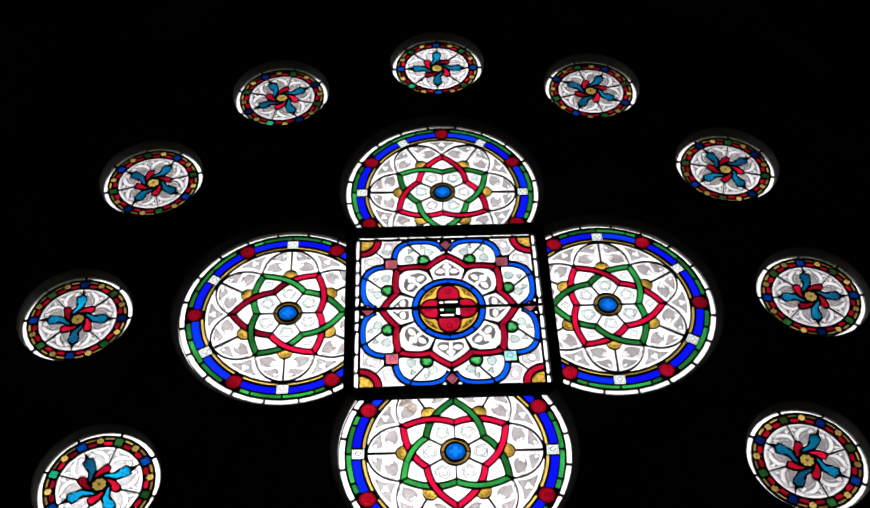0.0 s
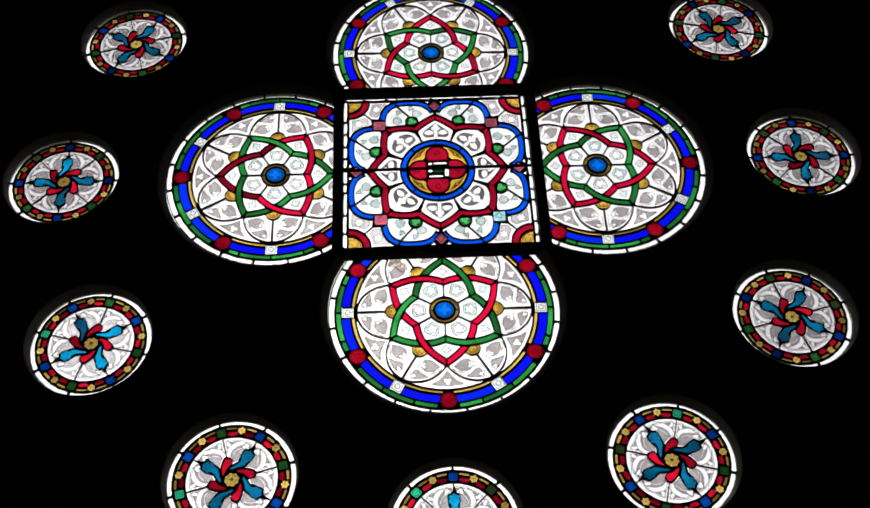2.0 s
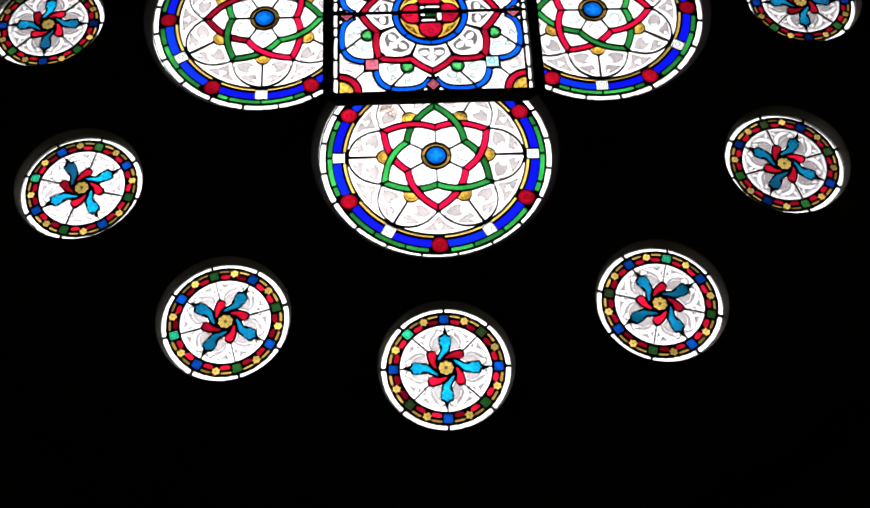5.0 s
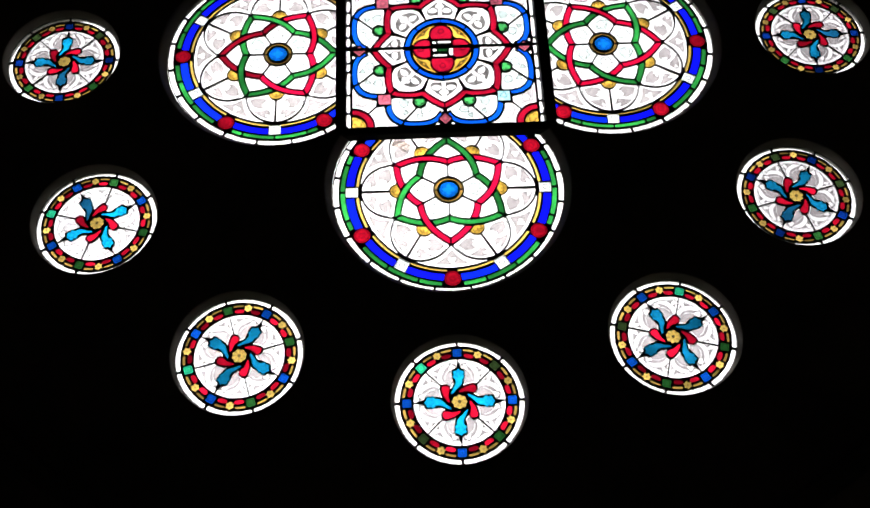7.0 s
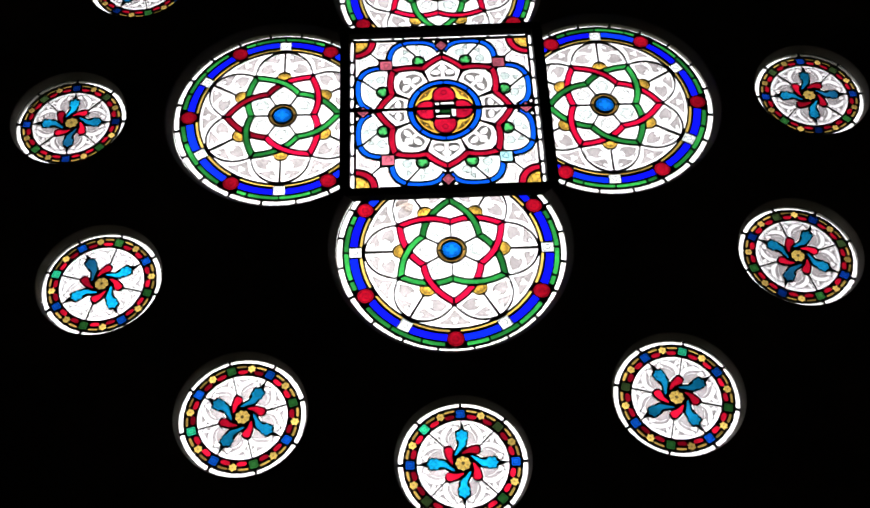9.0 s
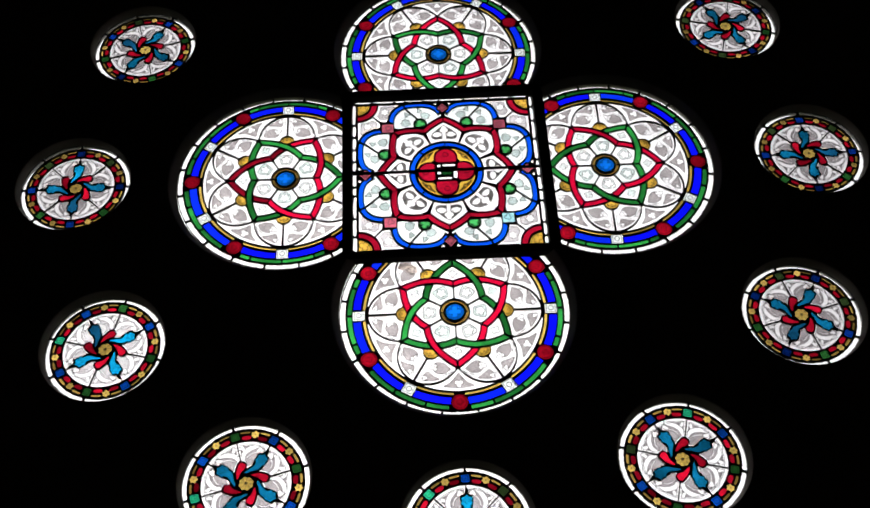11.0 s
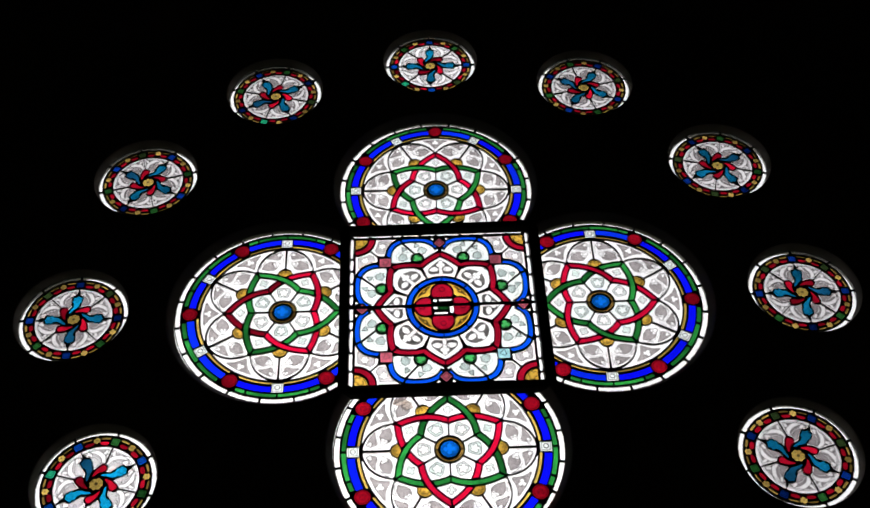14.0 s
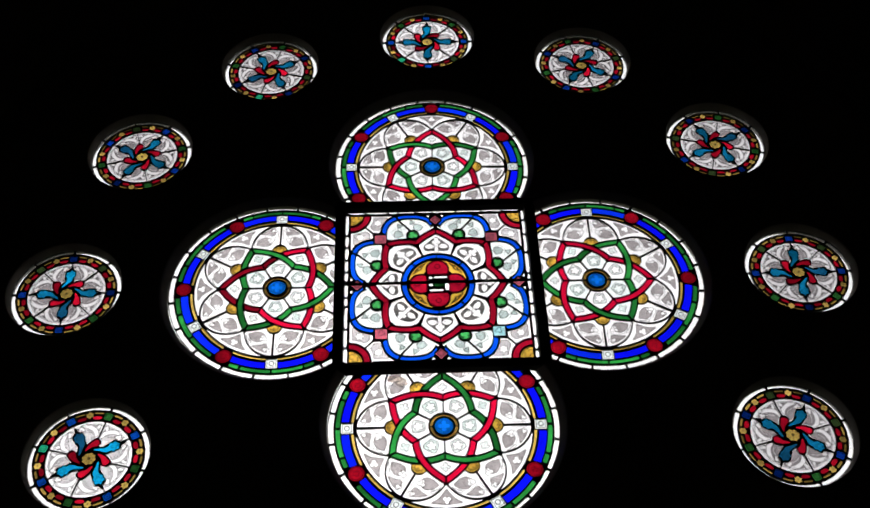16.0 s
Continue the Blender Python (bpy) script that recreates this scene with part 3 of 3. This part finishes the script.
        for lo, hi, d in ((a + math.degrees(0.024 / 0.408), b - step, discs[0]), (b + step, a + 60 - math.degrees(0.024 / 0.408), discs[1])):
            L.pane("yellow_pane", avoid(sector(0.4025, 0.4135, lo, hi, 0.0, 10), d, 0.0420), STRAW)
    # green and clear borders
    for i in range(20):
        a = 18 * i
        near = min(abs((a - 60 * j + 180) % 360 - 180) for j in range(6))
        lo, hi = a, a + 18
        for j in range(7):                 # the ruby discs cut into the green
            c = 60 * j
            if lo < c < hi:
                L.pane("green_pane", sector(0.4635, 0.4830, lo, c - 5.4, 0.004, 5), GREEN) if c - 5.4 - lo > 3 else None
                lo = c + 5.4
            elif abs(lo - c) < 5.4:
                lo = c + 5.4
            elif abs(hi - c) < 5.4:
                hi = c - 5.4
        if hi - lo > 2.5:
            L.pane("green_pane", sector(0.4635, 0.4830, lo, hi, 0.004, 6), GREEN)
        L.pane("border_pane", ragged(worn(sector(0.4925, 0.5150, a + 9, a + 27, 0.0048, 9), 1, 0.15), 0.0011, i), CLEAR)
    return L.finish(circle(0.5195, n=160))


# ---------------------------------------------------------------- the square in the middle
def crest(r):
    """A small shield with nicked sides."""
    return worn([(x * r, y * r) for x, y in ((0.0, -1.0), (0.40, -0.62), (0.80, -0.36), (0.74, 0.05), (0.92, 0.42), (0.50, 0.56), (0.28, 0.80), (0.0, 0.66),
                                             (-0.28, 0.80), (-0.50, 0.56), (-0.92, 0.42), (-0.74, 0.05), (-0.80, -0.36), (-0.40, -0.62))], 1, 0.15)


def square():
    L = Light("stained_glass_square", "square leaded light, ruby star and blue arcs on white", "stained glass")
    L.squeeze = 0.968
    four = (0, 90, 180, 270)
    # heart: quatrefoil in a blue ring
    petals = [circle(0.0580, polar(0.0850, q), 48) for q in four]
    for q in four:
        loc = [spin([p], -q)[0] for p in petals[q // 90]]
        loc = [p for p in loc if abs(p[0]) < p[1] - 0.005 and p[1] > 0.056]
        low = min((p for p in loc if p[0] > 0), key=lambda p: p[1])
        loc.sort(key=lambda p: math.atan2(p[0], p[1] - 0.085))
        L.pane("quatrefoil_pane", spin(loc + [(min(low[0], 0.047), 0.0550), (-min(low[0], 0.047), 0.0550)], q), STAR)
        L.rim(spin(loc + [(min(low[0], 0.047), 0.0550), (-min(low[0], 0.047), 0.0550)], q), 0.006, SHADE)
        L.paint(circle(0.014, polar(0.105, q), 12), None, 0.004)
        span = [20 + 50 * j / 20 for j in range(21)]
        L.pane("gold_pane", arc(0.1490, q + 8, q + 82, 14) + [polar(max(reach(petals, q + a), 0.090) + 0.0055, q + a) for a in reversed(span)], GOLD)
        L.paint(worn([polar(0.142, q + 22), polar(0.1425, q + 45), polar(0.142, q + 68), polar(0.128, q + 52), polar(0.118, q + 45), polar(0.128, q + 38)], 1), SHADE, 0.0030,
                holes=[trefoil(0.0085, polar(0.131, q + 45), q + 45), circle(0.0035, polar(0.137, q + 32), 10), circle(0.0035, polar(0.137, q + 58), 10)])
    for i in range(8):
        L.pane("ring_pane", sector(0.1605, 0.1825, 45 * i, 45 * i + 45, 0.003, 8), AZURE)
    for u, v, hu, hv, mat in ((0.014, 0.040, 0.033, 0.0085, CLEAR), (-0.037, 0.038, 0.0088, 0.0095, CLEAR), (-0.036, -0.0065, 0.0090, 0.0095, CLEAR),
                              (0.046, -0.018, 0.0092, 0.0235, CLEAR), (-0.009, -0.0395, 0.034, 0.0080, CLEAR), (0.004, -0.0105, 0.0255, 0.0125, GREEN)):
        L.pane("heart_pane", worn(box2(u, v, hu, hv), 1, 0.12), mat)
    # dark paint with worn lettering scraped out of it
    strokes = [box2(-0.013 + 0.0068 * j, -0.0105, 0.0016, 0.0066 - 0.0012 * (j % 2)) for j in range(6)]
    L.paint(box2(0.004, -0.0105, 0.0250, 0.0120), SHADE, 0, holes=strokes)
    # ruby star
    star_a = [(0.0, 0.338), (0.022, 0.326), (0.050, 0.308), (0.078, 0.286), (0.100, 0.262)]
    star_b = [(0.100, 0.262), (0.140, 0.269), (0.185, 0.269), (0.225, 0.263), (0.253, 0.253)]
    w = 0.0125

    def along(line, off, flush=True):
        return [(x + nx * off, y + ny * off) for (x, y), (nx, ny) in zip(line, normals(line))]
    for q in four:
        for m in (0, 1):
            t = lambda poly: spin(flip(poly) if m else poly, q)
            L.pane("star_pane", t([(0.0035, 0.3475)] + along(star_a, w)[1:] + [(0.097, 0.250)] + along(star_a, -w)[-2:0:-1] + [(0.0035, 0.3215)]), STAR)
            L.pane("star_pane", t([(0.1045, 0.2745)] + along(star_b, w)[1:-1] + [(0.2595, 0.2650), (0.2385, 0.2440)] + along(star_b, -w)[-2:0:-1] + [(0.1020, 0.2500)]), STAR)
            # blue arc in two pieces, with two pale quarries and a green boss under it
            def bow(off, a0, a1, n=10):
                out = []
                for j in range(n + 1):
                    th = radians(a0 + (a1 - a0) * j / n)
                    out.append((0.137 + (0.135 + off) * math.copysign(abs(math.sin(th)) ** 0.75, math.sin(th)), 0.303 + (0.132 + off) * abs(math.cos(th)) ** 0.75))
                return out
            g = (0.121, 0.310)
            L.pane("arc_pane", t(bow(0.0105, -40, 20) + bow(-0.0100, 20, -60) + [(0.0130, 0.3836), (0.0345, 0.4051)]), AZURE)
            L.pane("arc_pane", t(bow(0.0105, 24, 83) + bow(-0.0100, 85, 24)), AZURE)
            boss = [p for p in circle(0.0290, g, 36)]
            L.pane("boss_pane", t([p for p in boss if p[1] > 0.288]), LEAF)
            L.paint(t([p for p in circle(0.0285, g, 36) if p[1] > 0.2885]), SHADE, 0.0020, holes=[t(trefoil(0.0235, g, 20))])
            oa, ob_ = along(star_a, w + 0.008), along(star_b, w + 0.008)
            L.pane("lobe_quarry", t(bow(-0.0160, 20, -66) + [(0.0120, 0.3720), (0.0075, 0.3600), (0.0150, 0.3540)] + oa[1:4] + arc(0.0365, -112, 16, 7, g)), PALE)
            shield, wedge = crest(0.029), worn([(-0.016, -0.012), (0.017, -0.014), (0.002, 0.019)], 1, 0.10)
            L.paint(t(spin(shield, -20, (0.094, 0.360))), HAZE, 0.0040)
            L.paint(t(spin(wedge, 20, (0.124, 0.398))), HAZE, 0.0040)
            L.paint(t(ribbon([(0.046, 0.366), (0.060, 0.392), (0.098, 0.394), (0.124, 0.372)], 0.0018)), INK, 0)
            L.pane("lobe_quarry", t([(0.2540, 0.2860)] + bow(-0.0160, 90, 25) + arc(0.0365, 28, 124, 7, g) + ob_[2:4]), PALE)
            L.paint(t(spin(shield, 68, (0.197, 0.318))), HAZE, 0.0040)
            L.paint(t(spin(wedge, 30, (0.190, 0.374))), HAZE, 0.0040)
            L.paint(t(ribbon([(0.226, 0.302), (0.232, 0.336), (0.206, 0.356), (0.164, 0.350)], 0.0018)), INK, 0)
            # corner quarries
            L.pane("corner_quarry", t(bow(0.0190, 76, 25, 8) + [(0.215, 0.4445), (0.330, 0.4445)]
                                      + arc(0.1105, 272, 226.5, 6, (0.4465, 0.4465)) + [(0.3340, 0.3390), (0.3290, 0.3335), (0.296, 0.3300)]), WHITE)
            L.paint(t(worn([(0.248, 0.432), (0.326, 0.432), (0.329, 0.405), (0.343, 0.370), (0.328, 0.347), (0.296, 0.345), (0.276, 0.390)], 1, 0.12)), MIST, 0.0030,
                    holes=[t([polar(0.0185 + 0.0045 * math.cos(radians(6 * 12 * j)), 12 * j, (0.304, 0.396)) for j in range(30)])])
            L.pane("chip_pane", t([(0.026, 0.4445), (0.052, 0.4445), (0.036, 0.4270)]), WHITE)
        # petals of the star
        half = [(0.0, 0.3160)] + along(star_a, -w - 0.007)[1:4]
        tip = [(-x, y) for x, y in reversed(half[1:])] + half
        tall = L.pane("petal_pane", spin(tip + [polar(0.262, 20.4)] + arc(0.1915, 21.3, -21.3, 10) + [polar(0.262, -20.4)], q), WHITE)
        side = along(star_b, -w - 0.007)
        side = [(max(x, 0.104), y) for x, y in side[:-1]] + [(0.2310, 0.2310)]
        wide = L.pane("petal_pane", spin([polar(0.2585, 24.6)] + side[1:] + diag(side[1:-1]) + [polar(0.2585, 65.4)] + arc(0.1915, 66.3, 23.7, 10), q), WHITE)
        for ang, on in ((q, tall), (q + 45, wide)):
            # a white cross with round arms left in a dark ground
            at = lambda r, f: polar(r, ang + f)
            half = [(0.2960, 0.0), (0.280, 4.5), (0.263, 9.5), (0.249, 14.6), (0.230, 17.0), (0.214, 15.8), (0.2065, 12.0), (0.2055, 6.0)] if on is tall else \
                   [(0.2900, 0.0), (0.286, 4.5), (0.275, 10.8), (0.257, 15.0), (0.233, 17.0), (0.214, 15.8), (0.2065, 12.0), (0.2055, 6.0)]
            field = worn([at(r, f) for r, f in half] + [at(r, -f) for r, f in reversed(half[1:])], 1, 0.12)
            arms = [worn([at(r, sd * f) for r, f in ((0.2335, 2.0), (0.2470, 4.6), (0.2535, 8.0), (0.2500, 11.6), (0.2380, 15.4), (0.2255, 12.4), (0.2205, 8.0), (0.2250, 4.0))], 1, 0.22) for sd in (-1, 1)]
            stem = [at(0.196, -3.2), at(0.226, -2.2), at(0.262, -2.6), at(0.262, 2.6), at(0.226, 2.2), at(0.196, 3.2)]
            bar = [at(0.2395, -7), at(0.2395, 7), at(0.2325, 7), at(0.2325, -7)]
            L.paint(field, DUSK, 0.0016, holes=arms + [stem, bar, trefoil(0.0240, at(0.2660, 0), ang)], on=on)
        # pink squares, corner bosses, border strips
        L.pane("diamond_pane", spin(box2(0, 0, 0.0225, 0.0225), 45, (0.0, 0.4110)) if q == 0 else spin(spin(box2(0, 0, 0.0225, 0.0225), 45, (0.0, 0.4110)), q), PINK)
        L.paint(spin(spin(box2(0, 0, 0.013, 0.013), 45, (0.0, 0.4110)), q), None, 0.004)
        L.pane("square_pane", spin(box2(0.2905, 0.2905, 0.0290, 0.0290), q), ICE if q == 90 else PINK, "pale ice-blue replacement glass" if q == 90 else "")
        L.paint(spin(trefoil(0.017, (0.2885, 0.2880), 45), q), None, 0.004)
        k = (0.4465, 0.4465)
        L.pane("corner_gold", spin([k] + arc(0.0640, 270, 180, 10, k), q), GOLD)
        L.paint(spin(arc(0.0600, 270, 180, 10, k) + arc(0.0560, 180, 270, 10, k), q), SHADE, 0)
        L.paint(spin(trefoil(0.027, (0.420, 0.420), 225), q), None, 0.0040)
        L.pane("corner_red", spin(arc(0.1015, 270, 180, 12, k) + arc(0.0735, 180, 270, 12, k), q), STAR)
        u, rnd = -0.462, random.Random(17 + q)
        while u < 0.44:                        # putty has crept over the border strips unevenly
            n = min(rnd.uniform(0.05, 0.14), 0.462 - u)
            lift, drop, mid = rnd.uniform(0.001, 0.006), rnd.uniform(0.0, 0.005), rnd.uniform(0.0, 0.005)
            if n > 0.02:
                L.pane("strip_pane", spin(worn([(u, 0.4550 + lift), (u + n * 0.5, 0.4550 + mid), (u + n - 0.008, 0.4550 + lift * 0.6), (u + n - 0.008, 0.4735 - drop), (u + n * 0.5, 0.4735), (u, 0.4735 - drop * 0.5)], 1, 0.2), q), CLEAR)
            u += n
    return L.finish(box2(0, 0, 0.479, 0.479))


# ---------------------------------------------------------------- the pierced wall
H0 = 5.0                                # height of the rose's middle
# the masons' twelve circles stand up to a finger's width off the true ring: millimetres right and up
ASTRAY = ((8, -10), (-4, -1), (-8, -2), (-3, 13), (-6, 5), (7, 3), (2, -8), (0, -11), (3, -8), (-5, -3), (4, 6), (2, 3))
ROUNDELS = [(1.8 * math.sin(radians(30 * k)) + du / 1000, H0 + 1.8 * math.cos(radians(30 * k)) + dv / 1000) for k, (du, dv) in enumerate(ASTRAY)]
LOBES = [(0.003, -0.7985, 0, 0.3, 1.003), (-0.7825, -0.0015, 90, 0.4, 1.015), (0.0035, 0.783, 180, 1.4, 0.993), (0.788, -0.0025, 270, 0.3, 1.015)]   # u, v, side, lean, size
SQ = 0.496


def quatre(e):
    """Outline of the cross-shaped opening, e metres wider than the glass."""
    out = []
    for u, v, turn, lean, size in LOBES:
        edge, far = SQ + 0.6 * e, 0.787
        r = 0.5165 * size + e
        half = math.degrees(math.acos((far - edge) / r))
        pts = [polar(r, half + (360 - 2 * half) * i / 60) for i in range(61)]
        pts = [(x, y - far) for x, y in pts]
        drop = 0.006 if turn in (90, 270) else 0.0
        out += [(x, y - drop) for x, y in spin(pts, turn)]
        out += spin([(-edge, -edge)], turn)
    return [(x, y + H0) for x, y in out]


def holed_wall():
    ob_bm = bmesh.new()
    depth = {"round": ((-0.050, 0.2795), (-0.046, 0.2755), (-0.010, 0.2650), (0.010, 0.265), (0.022, 0.267), (0.058, 0.294)),
             "cross": ((-0.050, 0.035), (-0.046, 0.028), (-0.010, 0.002), (0.010, 0.002), (0.020, 0.006), (0.058, 0.040))}
    loops = [[[polar(r, 360 * i / 72, c) for i in range(72)] for _, r in depth["round"]] for c in ROUNDELS]
    ys = [[y for y, _ in depth["round"]]] * 12
    loops.append([quatre(e) for _, e in depth["cross"]])
    ys.append([y for y, _ in depth["cross"]])
    rect = [(-4.5, 0.0), (4.5, 0.0), (4.5, 9.6), (-4.5, 9.6)]
    for side, y in ((0, -0.050), (-1, 0.058)):
        co, tris = cut_sheet(rect, [l[side] for l in loops])
        vs = [ob_bm.verts.new((p.x, y, p.y)) for p in co]
        for t in tris:
            ob_bm.faces.new([vs[i] for i in t])
    for l, yy in zip(loops, ys):
        rows = [[ob_bm.verts.new((x, y, z)) for x, z in ring] for ring, y in zip(l, yy)]
        for a, b in zip(rows, rows[1:]):
            for i in range(len(a)):
                ob_bm.faces.new((a[i - 1], a[i], b[i], b[i - 1]))
    bmesh.ops.remove_doubles(ob_bm, verts=ob_bm.verts, dist=1e-5)
    # all but the room face takes the paler stone; glow from the glass in colour
    for f in ob_bm.faces:
        f.material_index = 1 if f.calc_center_median().y > -0.0495 else 0
    return ob_bm


def block(bm, x0, x1, y0, y1, z0, z1):
    m = Matrix.LocRotScale(((x0 + x1) / 2, (y0 + y1) / 2, (z0 + z1) / 2), None, (x1 - x0, y1 - y0, z1 - z0))
    return bmesh.ops.create_cube(bm, size=1, matrix=m)


def setting(name, mat, label, *spans):
    bm = bmesh.new()
    for s in spans:
        block(bm, *s)
    return tagged(part(name, bm, mat, None, label), kind="structure")


RIM = 2.685                             # the rose stands back from the wall's face within this circle


def outer_wall():
    """The wall's thicker part round the rose, with a hollow-chamfered rim."""
    bm = bmesh.new()
    rect = [(-4.5, 0.0), (4.5, 0.0), (4.5, 9.6), (-4.5, 9.6)]
    prof = ((-0.240, RIM), (-0.190, RIM - 0.012), (-0.130, RIM - 0.045), (-0.090, RIM - 0.085), (-0.052, RIM - 0.100))
    rings = [[polar(r, 360 * i / 144, (0, H0)) for i in range(144)] for _, r in prof]
    for side, y in ((0, -0.240), (-1, -0.052)):
        co, tris = cut_sheet(rect, [rings[side]])
        vs = [bm.verts.new((p.x, y, p.y)) for p in co]
        for t in tris:
            bm.faces.new([vs[i] for i in t])
    rows = [[bm.verts.new((x, y, z)) for x, z in ring] for ring, (y, _) in zip(rings, prof)]
    for a, b in zip(rows, rows[1:]):
        for i in range(144):
            bm.faces.new((a[i - 1], a[i], b[i], b[i - 1]))
    bmesh.ops.remove_doubles(bm, verts=bm.verts, dist=1e-5)
    return bm


tagged(part("wall_rim", outer_wall(), STONE, None, "dark sandstone wall round the recessed rose window"), kind="structure")
pierced = tagged(part("wall_north", holed_wall(), STONE, None, "dark sandstone wall pierced by a rose of lights"), kind="structure")
pierced.data.materials.append(BRIGHT_STONE)
setting("floor", FLAGS, "unlit worn stone floor of the church", (-4.5, 4.5, -11.3, 0.16, -0.3, 0.0))
setting("wall_west", PLASTER, "unlit plastered side wall of the church", (-4.8, -4.5, -11.3, 0.16, -0.3, 9.6))
setting("wall_east", PLASTER, "unlit plastered side wall of the church", (4.5, 4.8, -11.3, 0.16, -0.3, 9.6))
setting("wall_south", PLASTER, "unlit plastered end wall of the church", (-4.8, 4.8, -11.6, -11.3, -0.3, 9.6))
setting("ceiling", BOARDS, "unlit dark timber ceiling of the church", (-4.8, 4.8, -11.6, 0.16, 9.6, 9.9))

# ---------------------------------------------------------------- the glass in its openings
bm = bmesh.new()
block(bm, -400, 400, 0.17, 400, -0.6, -0.05)
tagged(part("ground", bm, TURF, None, "dark turf of the churchyard outside the window"), kind="structure")

# each round light has its own glass: the four green squares, the four leaves, its grey paint (paler to imitate brighter
# backlight), and the rest of its colours, at full tone or darkened to imitate lens fall-off at the sides and top
T_, E_, O_, B_, M_, D_ = TILE, EMERALD, OLIVE, SKYBLUE, TEAL, PETROL
# second set: darker copies, vignetting painted into the side and upper roundels
FULL_TONES, DIM_TONES = (WHITE, ROYAL, GARNET, STRAW), (DIM_WHITE, DIM_ROYAL, DEEP, DIM_STRAW)
BATCHES = ([(E_, T_, T_, O_), (M_, M_, B_, M_), LIT_ASHEN, FULL_TONES], [(T_, T_, O_, T_), (M_, D_, M_, M_), ASHEN, DIM_TONES], [(O_, T_, T_, O_), (M_, M_, D_, M_), ASHEN, DIM_TONES],
           [(O_, O_, T_, T_), (M_, M_, D_, M_), ASHEN, DIM_TONES], [(O_, O_, T_, T_), (M_, M_, M_, D_), ASHEN, DIM_TONES], [(E_, T_, T_, O_), (M_, M_, M_, M_), ASHEN, FULL_TONES],
           [(O_, T_, O_, E_), (B_, B_, B_, B_), ASHEN, FULL_TONES], [(T_, T_, E_, T_), (M_, M_, M_, M_), ASHEN, FULL_TONES], [(T_, T_, E_, T_), (B_, B_, B_, D_), LIT_ASHEN, FULL_TONES],
           [(T_, T_, O_, O_), (M_, D_, M_, B_), ASHEN, DIM_TONES], [(T_, T_, O_, T_), (M_, M_, D_, M_), ASHEN, DIM_TONES], [(E_, T_, T_, O_), (M_, D_, M_, M_), ASHEN, DIM_TONES])
for k, (greens, leaves, ground_paint, tones) in enumerate(BATCHES):
    roundel(greens, leaves, ground_paint, *tones).matrix_basis = pose(ROUNDELS[k][0], 0, ROUNDELS[k][1], 0, 30 * (k - 6), 0)

big = lobe()
SET = lambda u, v, turn, lean, size: pose(u, 0, H0 + v, 0, turn + lean, 0) @ Matrix.Scale(size, 4)
big.matrix_basis = SET(*LOBES[0])
for row in LOBES[1:]:
    other = copy_thing(big, SET(*row))
    if row[2] == 90:                       # two arms of this lobe's red knot are of a darker batch
        for pane in other.children_recursive:
            if pane.name.startswith("knot_pane") and pane.data.materials[0] == RUBY:
                mid = sum((v.co for v in pane.data.vertices), Vector()) / len(pane.data.vertices)
                if (other.matrix_basis @ mid).x < row[0] - 0.03:
                    pane.data = pane.data.copy()
                    pane.data.materials[0] = OXBLOOD

# brown water stains on the lower lobe, under the bar
bm = bmesh.new()
for seed, (cu, cv, ru, rv) in enumerate(((-0.216, 0.250, 0.036, 0.022), (-0.186, 0.232, 0.026, 0.026))):
    prism(bm, ragged([(cu + ru * math.sin(radians(20 * j)), cv + rv * math.cos(radians(20 * j))) for j in range(18)], 0.0045, seed), -0.0046, -0.0044)
tagged(part("water_stain", bm, GRIME, big, "brown water stain on the glass"), kind="stuff")

heart = square()
heart.matrix_basis = pose(0.006, 0, H0)

# ---------------------------------------------------------------- iron frame and saddle bar round the square
frame_thing = tagged(new("square_frame"), "black iron frame holding the square light", "window frame")
frame_thing.matrix_basis = pose(0.006, 0, H0)
RAILS = (("top_rail", [(-0.508, 0.468), (0.512, 0.468), (0.512, 0.508), (-0.508, 0.508)]),
         ("bottom_rail", [(-0.508, -0.518), (0.512, -0.518), (0.512, -0.474), (-0.310, -0.478), (-0.335, -0.493), (-0.430, -0.496), (-0.447, -0.470), (-0.508, -0.470)]),
         ("side_rail", [(-0.508, -0.4685), (-0.460, -0.4685), (-0.460, 0.468), (-0.508, 0.468)]),
         ("side_rail", [(0.460, -0.468), (0.512, -0.468), (0.512, 0.468), (0.460, 0.468)]))
for name, outline in RAILS:
    bm = bmesh.new()
    prism(bm, outline, -0.050, 0.006)
    bmesh.ops.bevel(bm, geom=bm.edges[:], offset=0.005, segments=2, affect="EDGES")
    part(name, bm, IRON, frame_thing)
bm = bmesh.new()
block(bm, -0.4605, 0.4605, -0.022, -0.006, -0.007, 0.006)
bmesh.ops.bevel(bm, geom=bm.edges[:], offset=0.004, segments=2, affect="EDGES")
part("saddle_bar", bm, IRON, frame_thing)
